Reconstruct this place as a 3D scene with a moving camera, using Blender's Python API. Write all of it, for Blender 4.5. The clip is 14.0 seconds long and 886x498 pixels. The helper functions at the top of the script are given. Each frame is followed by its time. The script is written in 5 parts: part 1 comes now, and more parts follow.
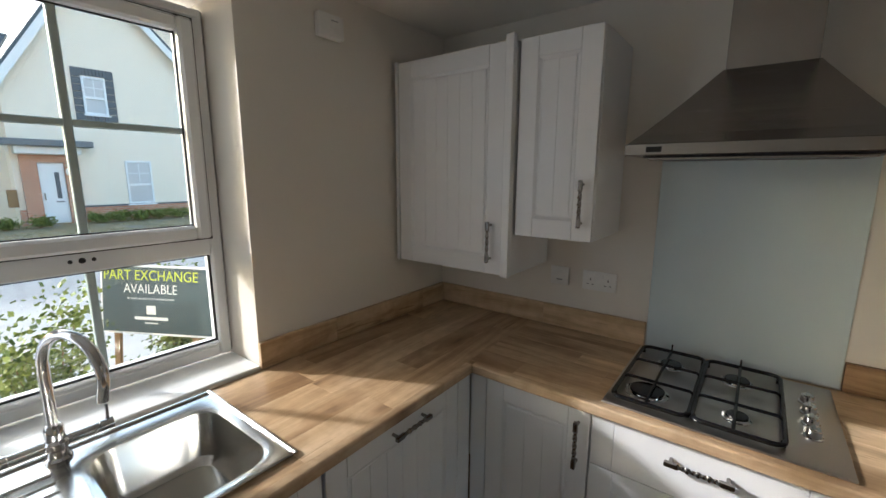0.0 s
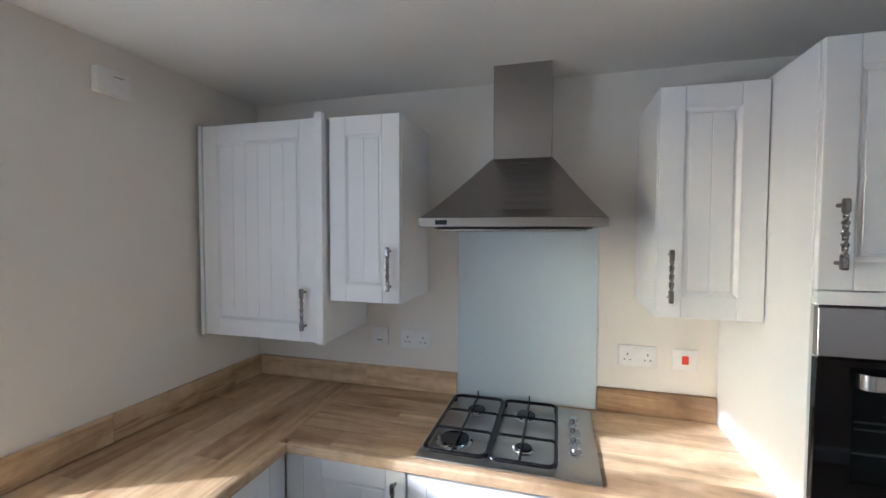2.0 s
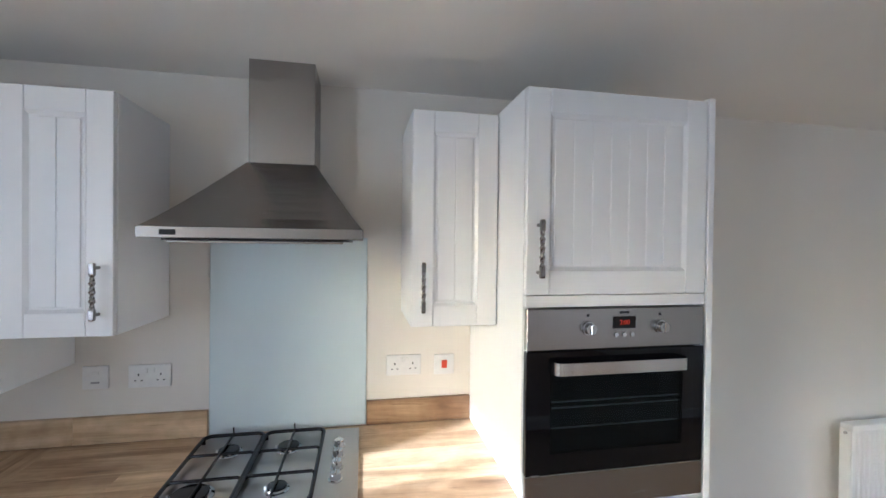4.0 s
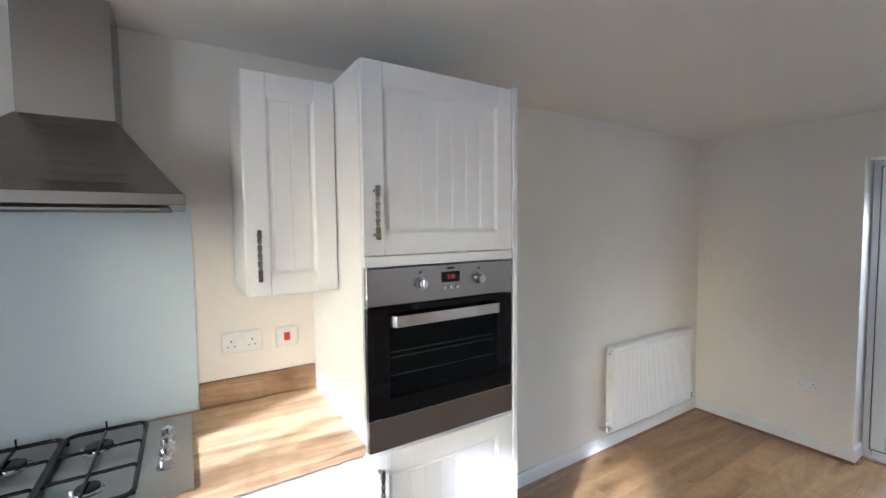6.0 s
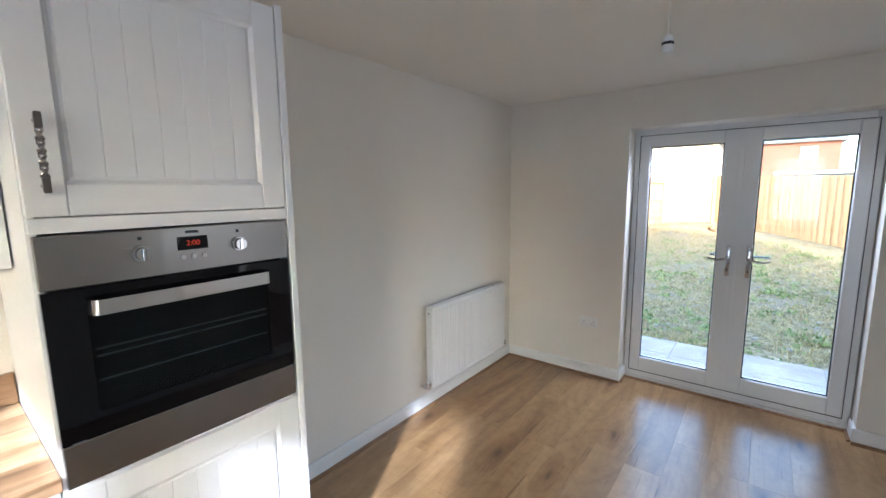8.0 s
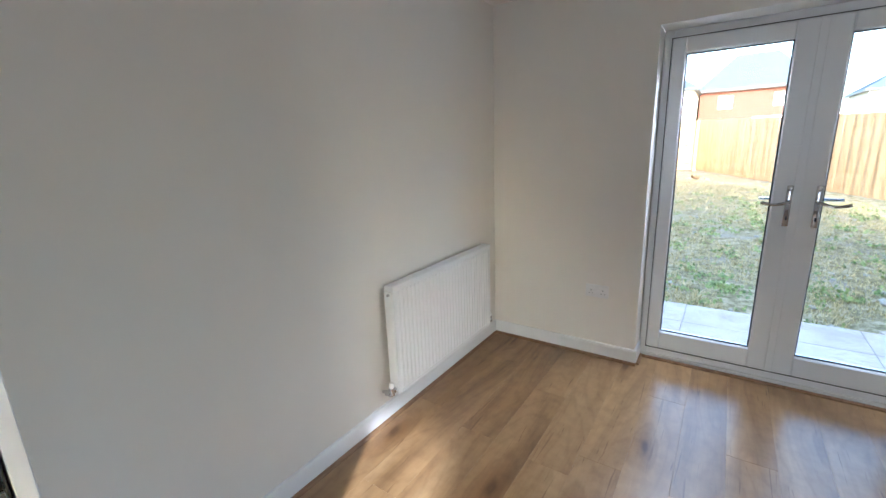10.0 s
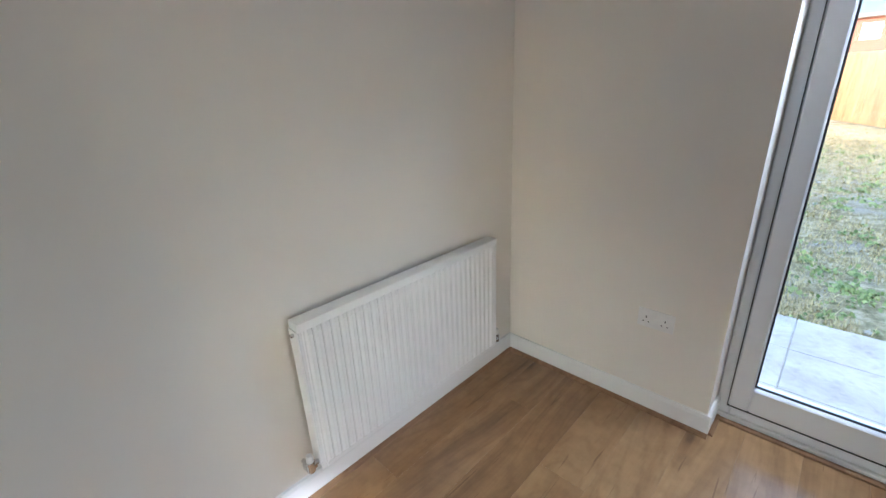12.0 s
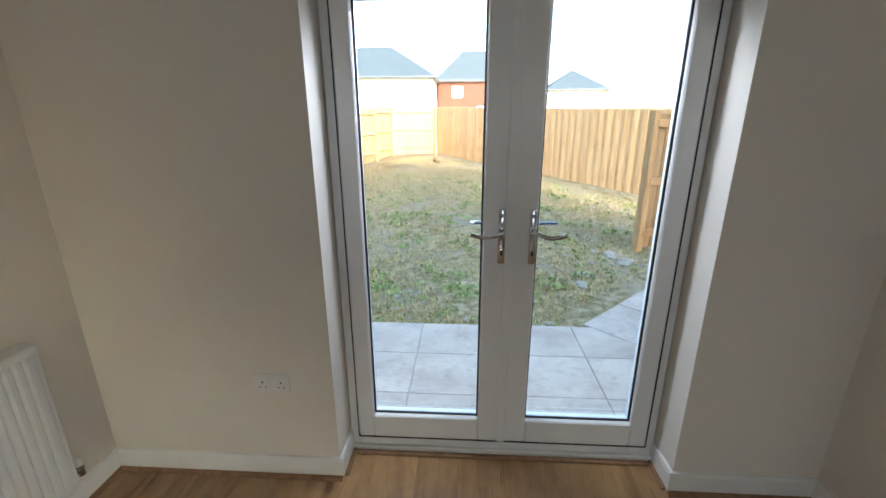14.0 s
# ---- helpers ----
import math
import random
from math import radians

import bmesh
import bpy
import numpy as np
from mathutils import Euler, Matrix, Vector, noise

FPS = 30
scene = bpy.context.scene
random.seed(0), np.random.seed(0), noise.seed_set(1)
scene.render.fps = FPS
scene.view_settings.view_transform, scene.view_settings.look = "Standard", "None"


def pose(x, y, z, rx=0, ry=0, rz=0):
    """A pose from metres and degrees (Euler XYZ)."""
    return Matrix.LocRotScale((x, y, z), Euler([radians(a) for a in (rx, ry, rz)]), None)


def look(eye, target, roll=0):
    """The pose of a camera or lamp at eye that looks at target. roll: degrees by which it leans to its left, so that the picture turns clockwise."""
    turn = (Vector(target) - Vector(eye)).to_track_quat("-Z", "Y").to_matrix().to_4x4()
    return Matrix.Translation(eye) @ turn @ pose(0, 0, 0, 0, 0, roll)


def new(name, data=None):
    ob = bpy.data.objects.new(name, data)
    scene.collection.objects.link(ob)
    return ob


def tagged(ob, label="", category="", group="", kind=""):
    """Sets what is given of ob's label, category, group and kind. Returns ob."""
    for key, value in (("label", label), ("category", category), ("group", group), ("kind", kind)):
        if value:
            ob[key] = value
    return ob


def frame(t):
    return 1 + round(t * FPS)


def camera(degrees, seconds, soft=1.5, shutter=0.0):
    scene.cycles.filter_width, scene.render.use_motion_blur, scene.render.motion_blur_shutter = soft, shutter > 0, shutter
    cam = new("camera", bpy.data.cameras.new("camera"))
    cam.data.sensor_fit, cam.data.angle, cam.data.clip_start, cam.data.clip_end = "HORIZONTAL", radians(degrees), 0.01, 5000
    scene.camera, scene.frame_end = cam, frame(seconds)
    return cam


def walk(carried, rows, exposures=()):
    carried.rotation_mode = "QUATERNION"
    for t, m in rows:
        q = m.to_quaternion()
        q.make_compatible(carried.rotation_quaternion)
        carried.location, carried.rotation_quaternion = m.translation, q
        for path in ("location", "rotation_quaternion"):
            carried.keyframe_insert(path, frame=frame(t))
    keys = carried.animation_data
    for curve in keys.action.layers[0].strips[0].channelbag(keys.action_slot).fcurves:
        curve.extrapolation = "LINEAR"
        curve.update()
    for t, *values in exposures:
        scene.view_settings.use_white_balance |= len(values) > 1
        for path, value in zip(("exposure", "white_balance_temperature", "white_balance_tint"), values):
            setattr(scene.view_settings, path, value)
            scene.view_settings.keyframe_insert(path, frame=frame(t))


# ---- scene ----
cam = camera(94.0, 14.0)
PATH = [
    (0, (1.398, -1.833, 1.620), (0.205, -0.267, 1.263), 0.22),
    (0.5, (1.428, -1.852, 1.644), (0.398, -0.159, 1.378), 0.52),
    (1, (1.476, -1.836, 1.655), (0.582, -0.057, 1.464), 0.47),
    (1.5, (1.513, -1.826, 1.661), (0.761, 0.023, 1.533), 0.25),
    (2, (1.519, -1.835, 1.657), (0.982, 0.090, 1.578), 0.18),
    (2.5, (1.565, -1.824, 1.656), (1.221, 0.146, 1.616), 0.12),
    (3, (1.599, -1.824, 1.655), (1.466, 0.171, 1.633), 0.17),
    (3.5, (1.608, -1.806, 1.666), (1.751, 0.189, 1.637), 0.46),
    (4, (1.664, -1.752, 1.664), (2.044, 0.211, 1.645), 0.64),
    (4.2, (1.688, -1.741, 1.654), (2.160, 0.203, 1.645), 0.62),
    (6.3, (1.657, -1.849, 1.609), (2.774, -0.195, 1.469), -0.77),
    (6.5, (1.660, -1.853, 1.606), (2.811, -0.225, 1.445), -0.83),
    (7, (1.679, -1.872, 1.602), (2.933, -0.326, 1.404), -0.76),
    (7.5, (1.787, -1.893, 1.588), (3.203, -0.498, 1.369), -0.20),
    (7.7, (1.868, -1.887, 1.581), (3.365, -0.580, 1.351), 0.01),
    (9.8, (2.588, -1.431, 1.438), (4.266, -0.428, 1.014), -1.51),
    (10, (2.687, -1.394, 1.422), (4.284, -0.289, 0.944), -2.12),
    (10.5, (2.915, -1.286, 1.419), (4.375, -0.045, 0.846), -2.69),
    (11, (3.143, -1.229, 1.418), (4.557, 0.037, 0.786), -2.44),
    (11.5, (3.413, -1.212, 1.413), (4.802, 0.066, 0.749), -2.45),
    (12, (3.652, -1.202, 1.409), (4.983, 0.116, 0.709), -2.58),
    (12.5, (3.822, -1.190, 1.417), (5.189, 0.087, 0.709), -2.17),
    (13, (3.924, -1.355, 1.447), (5.473, -0.280, 0.780), -2.28),
    (13.5, (3.969, -1.480, 1.460), (5.799, -0.978, 0.831), -1.12),
    (14, (3.976, -1.533, 1.478), (5.884, -1.425, 0.890), -0.08),
]
EXPOSURES = [(0.0, 2.0, 5800, 10), (0.5, 2.1, 5650, 11), (1.0, 2.42, 5300, 11), (1.5, 2.72, 5100, 11), (2.0, 3.0, 5080, 11), (2.5, 3.2, 5020, 12), (3.0, 3.38, 5030, 12), (4.0, 3.34, 5060, 12),
             (7.5, 3.22, 5200, 12), (10.0, 3.3, 5180, 11), (12.5, 3.22, 5220, 12), (13.3, 3.0, 5400, 10), (14.0, 2.74, 5650, 9)]
walk(cam, [(t, look(eye, target, roll)) for t, eye, target, roll in PATH], EXPOSURES)

# ---- world, sun, exposure ----
SUN_TRAVEL = Vector((1.0, 0.50, -0.475)).normalized()
world = bpy.data.worlds.new("world")
scene.world = world
world.use_nodes = True
wn = world.node_tree.nodes
sky = wn.new("ShaderNodeTexSky")
sky.sky_type = 'NISHITA'
sky.sun_disc = False
sky.sun_elevation = math.asin(-SUN_TRAVEL.z)
sky.sun_rotation = math.atan2(-SUN_TRAVEL.x, -SUN_TRAVEL.y)
sky.air_density, sky.dust_density, sky.ozone_density = 1.3, 3.0, 1.0
wn["Background"].inputs["Strength"].default_value = 0.15
world.node_tree.links.new(sky.outputs[0], wn["Background"].inputs["Color"])

sun = new("sun", bpy.data.lights.new("sun", 'SUN'))
sun.data.energy, sun.data.angle, sun.data.color = 1.15, radians(2.0), (1.0, 0.965, 0.92)
sun.matrix_world = look((-20, -10, 12), Vector((-20, -10, 12)) + SUN_TRAVEL)


# added lamps boost the sky's light: kitchen window's far casement, unseen next room's windows, under the garden doors'
# head
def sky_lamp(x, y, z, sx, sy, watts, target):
    a = new("added_sky_fill", bpy.data.lights.new("added_sky_fill", 'AREA'))
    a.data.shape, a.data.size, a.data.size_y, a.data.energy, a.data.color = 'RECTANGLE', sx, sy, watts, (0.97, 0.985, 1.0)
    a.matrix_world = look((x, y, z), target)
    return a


sky_lamp(-0.17, -2.27, 1.53, 0.62, 1.05, 0.9, (2.0, -2.0, 1.5))
# added fill through the next room: east window for the kitchen, end window for the dining wall
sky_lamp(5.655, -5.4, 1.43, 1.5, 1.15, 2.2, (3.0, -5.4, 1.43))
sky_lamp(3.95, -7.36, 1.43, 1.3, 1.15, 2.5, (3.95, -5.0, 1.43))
sky_lamp(5.75, -1.70, 2.06, 1.3, 0.2, 7.0, (3.2, -1.0, 0.2))

# ---- materials ----
def mat_new(name, color, rough=0.5, metal=0.0, spec=0.5):
    m = bpy.data.materials.new(name)
    m.use_nodes = True
    b = m.node_tree.nodes["Principled BSDF"]
    b.inputs["Base Color"].default_value = (*color, 1)
    b.inputs["Roughness"].default_value = rough
    b.inputs["Metallic"].default_value = metal
    b.inputs["Specular IOR Level"].default_value = spec
    return m, m.node_tree.nodes, m.node_tree.links, b


def coords(n, l, scale=(1, 1, 1), rnd=False, kind="Object"):
    tc = n.new("ShaderNodeTexCoord")
    mp = n.new("ShaderNodeMapping")
    mp.inputs["Scale"].default_value = scale
    l.new(tc.outputs[kind], mp.inputs["Vector"])
    if rnd:
        oi = n.new("ShaderNodeObjectInfo")
        mu = n.new("ShaderNodeMath")
        mu.operation = 'MULTIPLY'
        mu.inputs[1].default_value = 37.0
        l.new(oi.outputs["Random"], mu.inputs[0])
        cx = n.new("ShaderNodeCombineXYZ")
        for i in range(3):
            l.new(mu.outputs[0], cx.inputs[i])
        l.new(cx.outputs[0], mp.inputs["Location"])
    return mp.outputs["Vector"]


def noise_tex(n, l, vec, scale, detail=4, rough=0.55, dist=0.0):
    t = n.new("ShaderNodeTexNoise")
    t.inputs["Scale"].default_value = scale
    t.inputs["Detail"].default_value = detail
    t.inputs["Roughness"].default_value = rough
    t.inputs["Distortion"].default_value = dist
    l.new(vec, t.inputs["Vector"])
    return t.outputs["Fac"]


def ramp(n, l, fac, stops):
    r = n.new("ShaderNodeValToRGB")
    e = r.color_ramp.elements
    while len(e) < len(stops):
        e.new(0.5)
    for i, (p, c) in enumerate(stops):
        e[i].position = p
        e[i].color = (*c, 1)
    l.new(fac, r.inputs["Fac"])
    return r.outputs["Color"]


def mix(n, l, a, b, fac, mode='MIX'):
    m = n.new("ShaderNodeMix")
    m.data_type, m.blend_type = 'RGBA', mode
    for sock, v in ((m.inputs[6], a), (m.inputs[7], b)):
        if isinstance(v, tuple):
            sock.default_value = (*v, 1)
        else:
            l.new(v, sock)
    if isinstance(fac, float):
        m.inputs[0].default_value = fac
    else:
        l.new(fac, m.inputs[0])
    return m.outputs[2]


def bump(n, l, b, height, strength=0.1, dist=0.002):
    bp = n.new("ShaderNodeBump")
    bp.inputs["Strength"].default_value = strength
    bp.inputs["Distance"].default_value = dist
    l.new(height, bp.inputs["Height"])
    l.new(bp.outputs[0], b.inputs["Normal"])


def paint(name, color, rough, var=0.05, fine=260.0, strength=0.08):
    m, n, l, b = mat_new(name, color, rough)
    v = coords(n, l)
    big = noise_tex(n, l, v, 1.7, 3)
    col = ramp(n, l, big, [(0.3, tuple(c * (1 - var) for c in color)), (0.7, color)])
    l.new(col, b.inputs["Base Color"])
    bump(n, l, b, noise_tex(n, l, v, fine, 3), strength, 0.001)
    return m


def wood(name, dark, mid, light, axis, rough=0.42, rnd=True, knots=True, tone=0.9, spec=0.5, wide=9.0, streak=0.4, cell=(6.0, 2.2), rings=0.25, core=0.8):
    """Wood with grain along axis 0 (x) or 1 (y)."""
    m, n, l, b = mat_new(name, mid, rough, spec=spec)
    st = [wide, wide, wide]
    st[axis] = wide * 0.1
    v = coords(n, l, tuple(st), rnd)
    fine = [60.0, 60.0, 60.0]
    fine[axis] = 3.0
    v2 = coords(n, l, tuple(fine), rnd)
    g = noise_tex(n, l, v, 1.3, 5, 0.6, 1.2)
    f = noise_tex(n, l, v2, 2.0, 4, 0.7, 0.4)
    col = ramp(n, l, g, [(0.28, dark), (0.5, mid), (0.75, light)])
    col = mix(n, l, col, ramp(n, l, f, [(0.3, (0.78, 0.73, 0.68)), (0.6, (1, 1, 1))]), streak, 'MULTIPLY')
    if rnd:
        oi = n.new("ShaderNodeObjectInfo")
        shade = ramp(n, l, oi.outputs["Random"], [(0.0, (0.60, 0.51, 0.43)), (0.25, (0.88, 0.82, 0.76)), (0.65, (1.03, 1.0, 0.96)), (1.0, (1.34, 1.34, 1.30))])
        col = mix(n, l, col, shade, tone, 'MULTIPLY')
    if knots:
        ks = [cell[0]] * 3
        ks[axis] = cell[1]
        vv = coords(n, l, tuple(ks), rnd)
        bend = n.new("ShaderNodeTexNoise")
        bend.inputs["Scale"].default_value, bend.inputs["Detail"].default_value = 2.2, 3
        l.new(vv, bend.inputs["Vector"])
        vv = mix(n, l, vv, bend.outputs["Color"], 0.32, 'ADD')
        vo = n.new("ShaderNodeTexVoronoi")
        vo.voronoi_dimensions = '3D' if axis == 2 else '2D'
        vo.inputs["Scale"].default_value = 0.9
        l.new(vv, vo.inputs["Vector"])
        kc = ramp(n, l, vo.outputs["Distance"], [(0.02, (0.26, 0.18, 0.12)), (0.07, (0.62, 0.53, 0.45)), (0.2, (1, 1, 1))])
        col = mix(n, l, col, kc, core, 'MULTIPLY')
        ph = n.new("ShaderNodeMath")
        ph.operation = 'MULTIPLY_ADD'
        ph.inputs[1].default_value = 46.0
        l.new(vo.outputs["Distance"], ph.inputs[0])
        l.new(f, ph.inputs[2])
        sn = n.new("ShaderNodeMath")
        sn.operation = 'SINE'
        l.new(ph.outputs[0], sn.inputs[0])
        rg = ramp(n, l, sn.outputs[0], [(0.0, (1, 1, 1)), (0.55, (0.97, 0.96, 0.95)), (1.0, (0.66, 0.58, 0.50))])
        col = mix(n, l, col, rg, rings, 'MULTIPLY')
        crack = noise_tex(n, l, v2, 0.55, 2, 0.5, 1.8)
        cc = ramp(n, l, crack, [(0.29, (0.42, 0.33, 0.25)), (0.34, (1, 1, 1))])
        col = mix(n, l, col, cc, 0.6, 'MULTIPLY')
    mot = noise_tex(n, l, coords(n, l, (1, 1, 1), rnd), 16, 4, 0.6)
    col = mix(n, l, col, ramp(n, l, mot, [(0.32, (0.80, 0.77, 0.74)), (0.62, (1.05, 1.05, 1.05))]), 0.7, 'MULTIPLY')
    l.new(col, b.inputs["Base Color"])
    bump(n, l, b, f, 0.08, 0.001)
    return m


def steel(name, color, rough, stretch=(2, 2, 200), metal=1.0):
    m, n, l, b = mat_new(name, color, rough, metal)
    v = coords(n, l, stretch)
    f = noise_tex(n, l, v, 3.0, 3)
    r = n.new("ShaderNodeMapRange")
    r.inputs[3].default_value, r.inputs[4].default_value = rough * 0.98, rough * 1.03
    l.new(f, r.inputs[0])
    l.new(r.outputs[0], b.inputs["Roughness"])
    return m


def plain(name, color, rough=0.5, metal=0.0, spec=0.5):
    m, n, l, b = mat_new(name, color, rough, metal, spec)
    v = coords(n, l)
    f = noise_tex(n, l, v, 40, 2)
    l.new(ramp(n, l, f, [(0.3, tuple(c * 0.94 for c in color)), (0.7, color)]), b.inputs["Base Color"])
    return m


def brick_mat(name):
    m, n, l, b = mat_new(name, (0.42, 0.17, 0.1), 0.85)
    tc = n.new("ShaderNodeTexCoord")
    sp = n.new("ShaderNodeSeparateXYZ")
    l.new(tc.outputs["Object"], sp.inputs[0])
    ad = n.new("ShaderNodeMath")
    l.new(sp.outputs[0], ad.inputs[0])
    l.new(sp.outputs[1], ad.inputs[1])
    cx = n.new("ShaderNodeCombineXYZ")
    l.new(ad.outputs[0], cx.inputs[0])
    l.new(sp.outputs[2], cx.inputs[1])
    br = n.new("ShaderNodeTexBrick")
    br.inputs["Color1"].default_value = (0.46, 0.17, 0.09, 1)
    br.inputs["Color2"].default_value = (0.58, 0.27, 0.15, 1)
    br.inputs["Mortar"].default_value = (0.5, 0.42, 0.35, 1)
    br.inputs["Scale"].default_value = 1.0
    br.inputs["Brick Width"].default_value = 0.225
    br.inputs["Row Height"].default_value = 0.075
    br.inputs["Mortar Size"].default_value = 0.01
    l.new(cx.outputs[0], br.inputs["Vector"])
    l.new(br.outputs["Color"], b.inputs["Base Color"])
    return m


M_WALL = paint("wall_paint", (0.79, 0.748, 0.68), 0.75, 0.04)
M_CEIL = paint("ceiling_paint", (0.87, 0.835, 0.775), 0.6, 0.03)
M_TRIM = paint("white_gloss_trim", (0.80, 0.80, 0.79), 0.35, 0.03, 90)
M_CAB = paint("white_cabinet_foil", (0.80, 0.80, 0.81), 0.32, 0.02, 150, 0.05)
M_UPVC = paint("white_upvc", (0.80, 0.81, 0.82), 0.28, 0.02, 60, 0.02)
M_PLASTIC = plain("white_plastic", (0.80, 0.79, 0.77), 0.35)
M_SEAL = plain("black_rubber_seal", (0.02, 0.02, 0.022), 0.6)
M_GREYBAR = plain("grey_green_glazing_bar", (0.42, 0.50, 0.48), 0.4)
M_STAVE_Y = wood("worktop_stave_y", (0.27, 0.165, 0.085), (0.57, 0.42, 0.26), (0.76, 0.61, 0.43), 1, 0.36, wide=6.0, cell=(4.4, 1.5), rings=0.16, core=0.7)
M_STAVE_X = wood("worktop_stave_x", (0.27, 0.165, 0.085), (0.57, 0.42, 0.26), (0.76, 0.61, 0.43), 0, 0.36, wide=6.0, cell=(4.4, 1.5), rings=0.16, core=0.7)
M_EDGE_Y = wood("worktop_edge_y", (0.32, 0.20, 0.11), (0.53, 0.38, 0.235), (0.66, 0.51, 0.345), 1, 0.36, False)
M_EDGE_X = wood("worktop_edge_x", (0.32, 0.20, 0.11), (0.53, 0.38, 0.235), (0.66, 0.51, 0.345), 0, 0.36, False)
M_FLOOR = wood("oak_laminate", (0.20, 0.11, 0.045), (0.36, 0.22, 0.098), (0.47, 0.32, 0.165), 0, 0.28, True, True, 0.35, spec=0.75, wide=2.8, streak=0.22, cell=(3.0, 0.9), rings=0.26, core=0.9)
M_BEAD = wood("oak_bead", (0.16, 0.085, 0.04), (0.27, 0.155, 0.075), (0.34, 0.21, 0.11), 0, 0.5, False, False)
M_STEEL = steel("brushed_steel", (0.36, 0.34, 0.32), 0.27, (2, 2, 240))
M_STEELX = steel("brushed_steel_hob", (0.50, 0.485, 0.47), 0.3, (2, 240, 2))
M_SINK = steel("sink_steel", (0.66, 0.65, 0.62), 0.2, (60, 60, 60))
M_CHROME = plain("chrome", (0.60, 0.60, 0.61), 0.06, 1.0)
M_PEWTER = plain("antique_pewter", (0.27, 0.25, 0.235), 0.2, 1.0)
M_BLACK = plain("black_enamel", (0.005, 0.005, 0.006), 0.2, spec=0.35)
M_DARKMET = plain("dark_filter_metal", (0.12, 0.12, 0.12), 0.5, 0.8)
M_OVENIN = plain("black_oven_lining", (0.02, 0.02, 0.021), 0.4)
M_OVENGLASS = plain("black_oven_glass", (0.004, 0.004, 0.005), 0.03, spec=0.25)
M_SPLASH = mat_new("pale_blue_glass", (0.66, 0.755, 0.785), 0.05)[0]
M_RED = plain("red_rocker", (0.75, 0.08, 0.03), 0.35)
M_GREY = plain("grey_plastic", (0.32, 0.32, 0.33), 0.45)
M_SIGN = plain("dark_teal_print", (0.055, 0.085, 0.10), 0.5)
M_LIME = plain("lime_print", (0.62, 0.70, 0.05), 0.5)
M_WHITEP = plain("white_print", (0.82, 0.82, 0.82), 0.5)
M_RENDER = paint("cream_render", (0.90, 0.80, 0.66), 0.9, 0.06, 40, 0.2)
M_BRICK = brick_mat("red_brick")
M_BRICKDARK = plain("dark_red_brick", (0.20, 0.075, 0.045), 0.85)
M_GREYBRICK = plain("grey_brick", (0.13, 0.14, 0.15), 0.85)
M_SLATE = plain("slate_tile", (0.10, 0.12, 0.135), 0.85, spec=0.12)
M_FENCE = wood("fence_timber", (0.50, 0.29, 0.12), (0.66, 0.42, 0.20), (0.75, 0.52, 0.28), 2, 0.75, True, True, 0.22)
M_FENCEDARK = wood("fence_post_timber", (0.20, 0.11, 0.05), (0.30, 0.18, 0.085), (0.38, 0.24, 0.12), 2, 0.8, True, True, 0.5)
M_GATE = wood("gate_timber", (0.34, 0.19, 0.085), (0.48, 0.29, 0.135), (0.57, 0.37, 0.19), 2, 0.8, True, True, 0.4)
M_SOILPIPE = plain("grey_gutter", (0.16, 0.17, 0.18), 0.5)
M_TARMAC = paint("pale_road", (0.46, 0.44, 0.41), 0.9, 0.15, 30, 0.3)
M_CURTAIN = plain("white_blind", (0.6, 0.6, 0.6), 0.8)


def led_mat():
    m, n, l, b = mat_new("red_led_digits", (0.5, 0.02, 0.0), 0.5)
    b.inputs["Emission Color"].default_value = (1.0, 0.07, 0.02, 1)
    b.inputs["Emission Strength"].default_value = 0.025
    return m


M_LED = led_mat()


def glass_mat():
    m = bpy.data.materials.new("window_glass")
    m.use_nodes = True
    n, l = m.node_tree.nodes, m.node_tree.links
    n.remove(n["Principled BSDF"])
    tr, gl, mx, fr = (n.new("ShaderNodeBsdfTransparent"), n.new("ShaderNodeBsdfGlossy"), n.new("ShaderNodeMixShader"), n.new("ShaderNodeFresnel"))
    tr.inputs[0].default_value = (0.93, 0.96, 0.95, 1)
    gl.inputs["Roughness"].default_value = 0.01
    fr.inputs["IOR"].default_value = 1.45
    l.new(fr.outputs[0], mx.inputs[0])
    l.new(tr.outputs[0], mx.inputs[1])
    l.new(gl.outputs[0], mx.inputs[2])
    l.new(mx.outputs[0], n["Material Output"].inputs["Surface"])
    return m


M_GLASS = glass_mat()


def ground_mat():
    m, n, l, b = mat_new("lawn_soil", (0.2, 0.17, 0.08), 0.95, spec=0.1)
    v = coords(n, l)
    a = noise_tex(n, l, v, 1.1, 5, 0.65)
    c = noise_tex(n, l, v, 9, 6, 0.7)
    d = noise_tex(n, l, v, 70, 3, 0.7)
    g = ramp(n, l, c, [(0.36, (0.17, 0.145, 0.07)), (0.5, (0.36, 0.285, 0.16)), (0.62, (0.54, 0.44, 0.30))])
    s = ramp(n, l, d, [(0.3, (0.55, 0.55, 0.5)), (0.7, (1.15, 1.12, 1.05))])
    col = mix(n, l, g, s, 0.8, 'MULTIPLY')
    col = mix(n, l, col, (0.33, 0.275, 0.205), ramp(n, l, a, [(0.54, (0, 0, 0)), (0.64, (1, 1, 1))]))
    l.new(col, b.inputs["Base Color"])
    bump(n, l, b, d, 0.6, 0.03)
    return m


